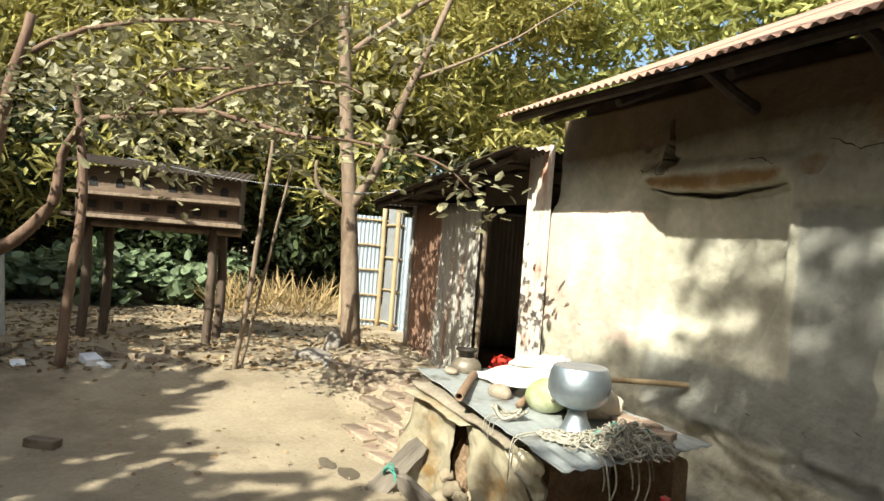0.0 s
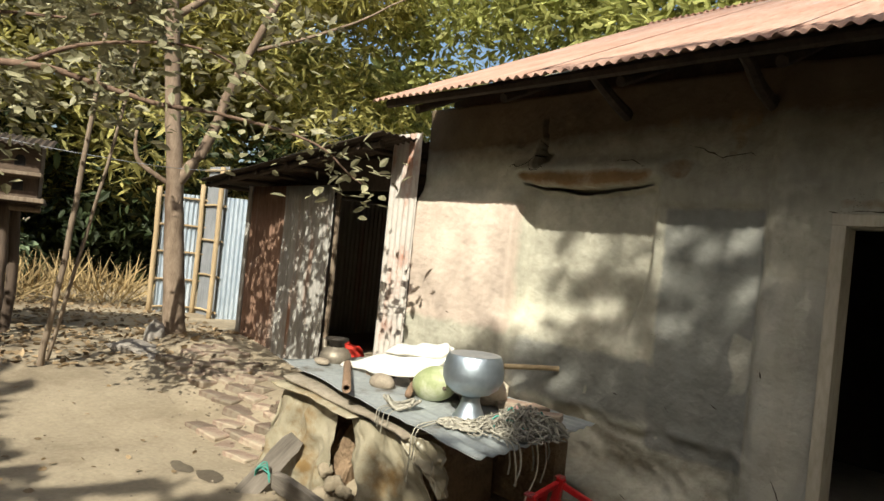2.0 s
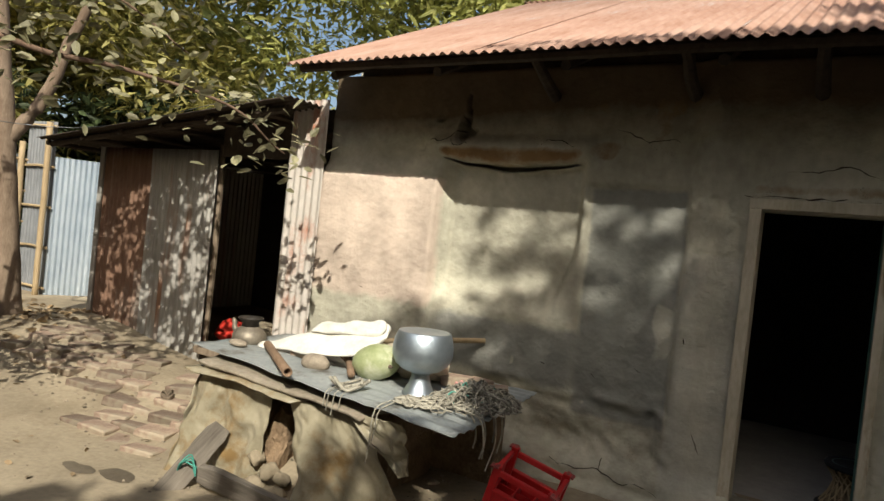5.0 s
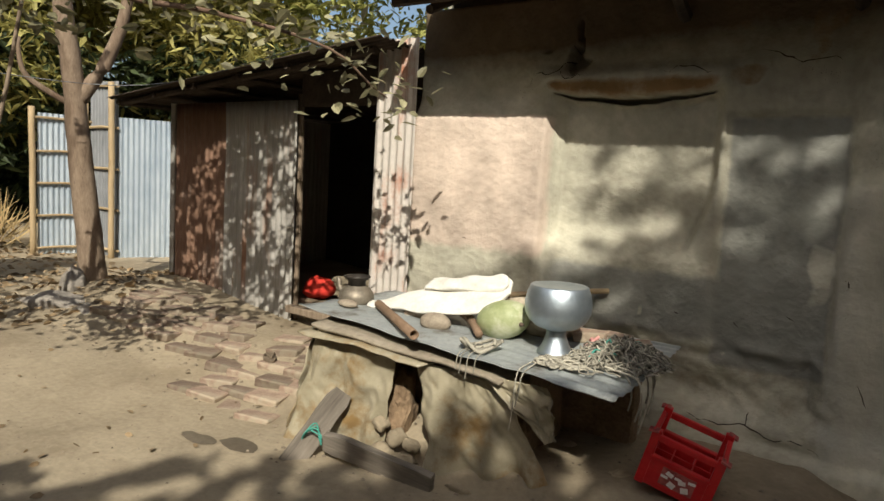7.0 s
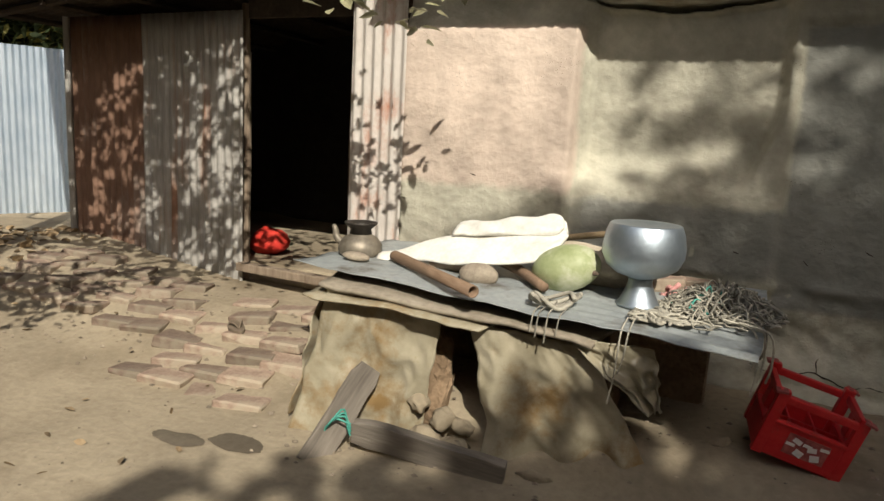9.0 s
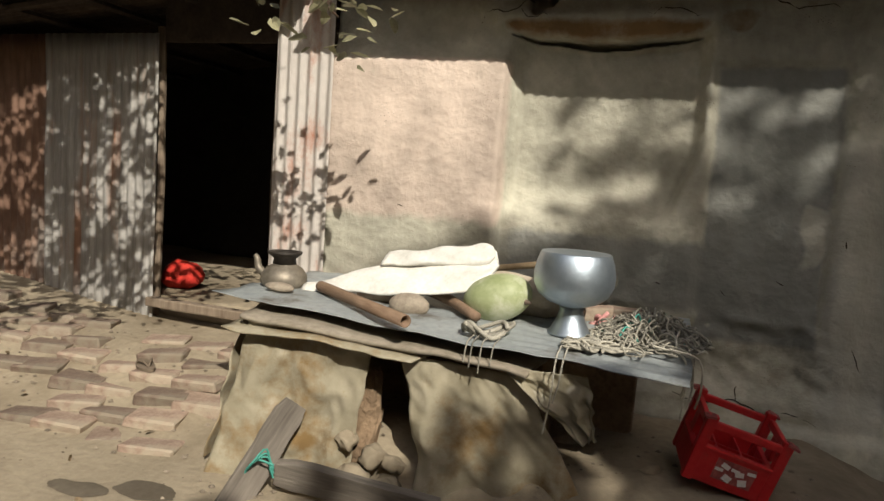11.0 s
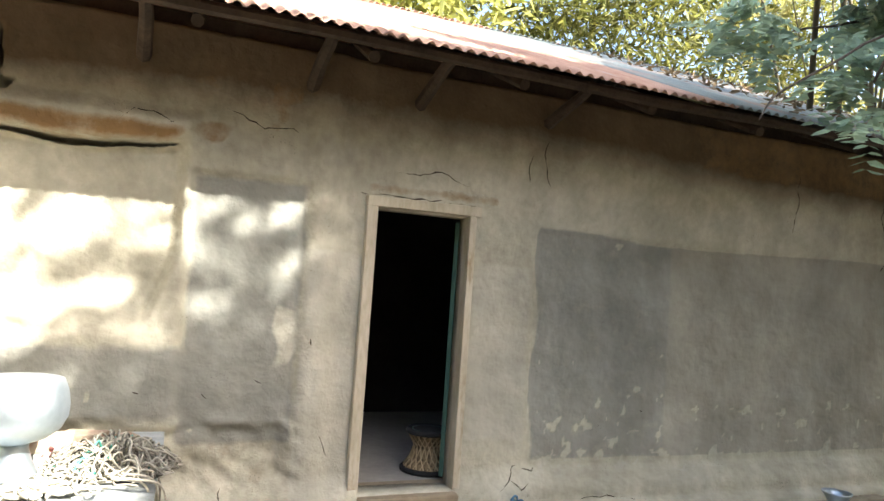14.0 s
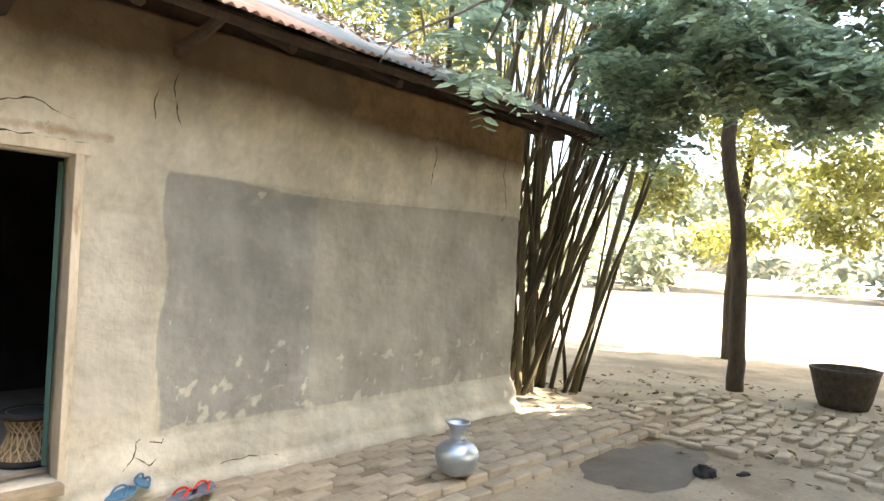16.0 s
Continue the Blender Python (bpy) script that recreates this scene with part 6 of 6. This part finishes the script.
def build_pavings():
    rng = random.Random(17)
    shapes = brick_meshes(6, (0.24, 0.12, 0.07), 0.008, BRICK_DUSTY)
    apron = thing("brick_apron", (0, 0, 0), "uneven apron of worn earth-coloured bricks along the house wall", "pavement", kind="structure")
    rows = []
    for j in range(9):
        y = -0.17 - 0.128 * j
        x = 0.95 + 0.12 * (j % 2)
        while x < 5.9:
            if rng.random() > 0.05:
                rows.append((x, y + rng.uniform(-0.008, 0.008), ground_z(x, y) - 0.004 + rng.uniform(-0.009, 0.012), rng.uniform(-2, 2), rng.uniform(-2, 2), rng.uniform(-3, 3)))
            x += 0.252
    lay(apron, shapes, rows)
    path = thing("brick_path", (0, 0, 0), "sunken path of broken bricks under the trees", "pavement", kind="structure")
    rows = []
    for i in range(11):
        for j in range(14):
            x, y = 5.65 + 0.26 * i + 0.1 * (j % 2), -3.2 + 0.2 * j
            if rng.random() < 0.82:
                rows.append((x + rng.uniform(-0.04, 0.04), y + rng.uniform(-0.03, 0.03), ground_z(x, y) + 0.01 + rng.uniform(-0.015, 0.02), rng.uniform(-4, 4), rng.uniform(-4, 4), rng.uniform(-14, 14) + (90 if i == 0 else 0)))
    lay(path, shapes, rows)
    step = thing("brick_step", (0, 0, 0), "tumbled worn bricks forming a step before the shed", "pavement", kind="structure")
    rows = []
    for i in range(12):
        for j in range(6):
            x, y = -6.3 + 0.30 * i + 0.14 * (j % 2), -1.42 + 0.19 * j
            if (x < -4.5 and j < 2) or x > -3.55 or (x > -3.7 and j > 3) or rng.random() < 0.12:
                continue
            big = rng.uniform(-0.012, 0.022)
            rows.append((x + rng.uniform(-0.04, 0.04), y + rng.uniform(-0.03, 0.03), ground_z(x, y) - 0.02 + big, rng.uniform(-5, 5), rng.uniform(-5, 5), rng.uniform(-11, 11) + 14))
    lay(step, brick_meshes(8, (0.29, 0.175, 0.075), 0.02, BRICK), rows)


build_pavings()


def damp_patch(x, y, rx, ry, seed):
    """A dark damp stain on the earth, with an uneven outline."""
    bm = bmesh.new()
    n = 40
    mid = bm.verts.new((x, y, ground_z(x, y) + 0.009))
    rings = []
    for q in (0.35, 0.7, 1.0):
        ring = []
        for k in range(n):
            a = 2 * math.pi * k / n
            w = q * (1 + 0.35 * noise.noise(Vector((math.cos(a) * 1.3, math.sin(a) * 1.3, seed))) + 0.12 * noise.noise(Vector((math.cos(a) * 5, math.sin(a) * 5, seed))))
            px, py = x + rx * w * math.cos(a), y + ry * w * math.sin(a)
            ring.append(bm.verts.new((px, py, ground_z(px, py) + (0.009 if q < 1 else 0.004))))
        rings.append(ring)
    for k in range(n):
        bm.faces.new((mid, rings[0][k], rings[0][(k + 1) % n]))
        for a, b in zip(rings, rings[1:]):
            bm.faces.new((a[k], b[k], b[(k + 1) % n], a[(k + 1) % n]))
    tagged(part("damp_patch", bm, DAMP, None, "", True), "dark damp stain soaked into the bare earth", "stain", kind="structure")


DAMP = material("damp_earth", (0.085, 0.068, 0.047), (0.14, 0.115, 0.082), 3, 0.8, bump=0.3, fine=12)
damp_patch(-3.60, -1.93, 0.17, 0.06, 3)
damp_patch(-3.32, -1.84, 0.16, 0.08, 5)
damp_patch(4.75, -1.62, 0.85, 0.42, 8)
PEBBLE = material("pebble", (0.14, 0.11, 0.08), (0.28, 0.23, 0.17), 9, 0.95, vary=0.4, bump=0)


def build_grit():
    """Crumbs of earth and grit over the yard."""
    rng = np.random.default_rng(71)
    verts, faces = [], []
    shape = [(1, 0, 0), (0, 1, 0), (-1, 0, 0), (0, -1, 0), (0.1, 0, 0.8), (0, 0.1, -0.4)]
    tri = [(0, 1, 4), (1, 2, 4), (2, 3, 4), (3, 0, 4), (1, 0, 5), (2, 1, 5), (3, 2, 5), (0, 3, 5)]
    for lo, hi, n, big in (((-7.5, -4.6), (1.0, -0.9), 1300, 0.012), ((-3.4, -1.9), (-0.2, -0.5), 420, 0.022), ((-6.0, -1.6), (-3.4, -0.3), 300, 0.025), ((0.9, -3.4), (8.5, -0.2), 700, 0.018), ((1.0, -0.35), (5.2, -0.12), 160, 0.025)):
        for x, y in rng.uniform(lo, hi, (n, 2)):
            s = big * rng.uniform(0.2, 1.0) ** 1.5
            k = len(verts)
            a = rng.uniform(0, 6.28)
            for px, py, pz in shape:
                verts.append((x + s * (px * math.cos(a) - py * math.sin(a)), y + s * 0.8 * (px * math.sin(a) + py * math.cos(a)), ground_z(x, y) + 0.004 + s * pz * 0.7))
            faces += [(k + p, k + q, k + r) for p, q, r in tri]
    me = bpy.data.meshes.new("grit")
    me.from_pydata(verts, [], faces)
    me.materials.append(PEBBLE)
    tagged(new("grit", me), "crumbs of earth and small stones over the yard", "gravel", kind="stuff")


build_grit()
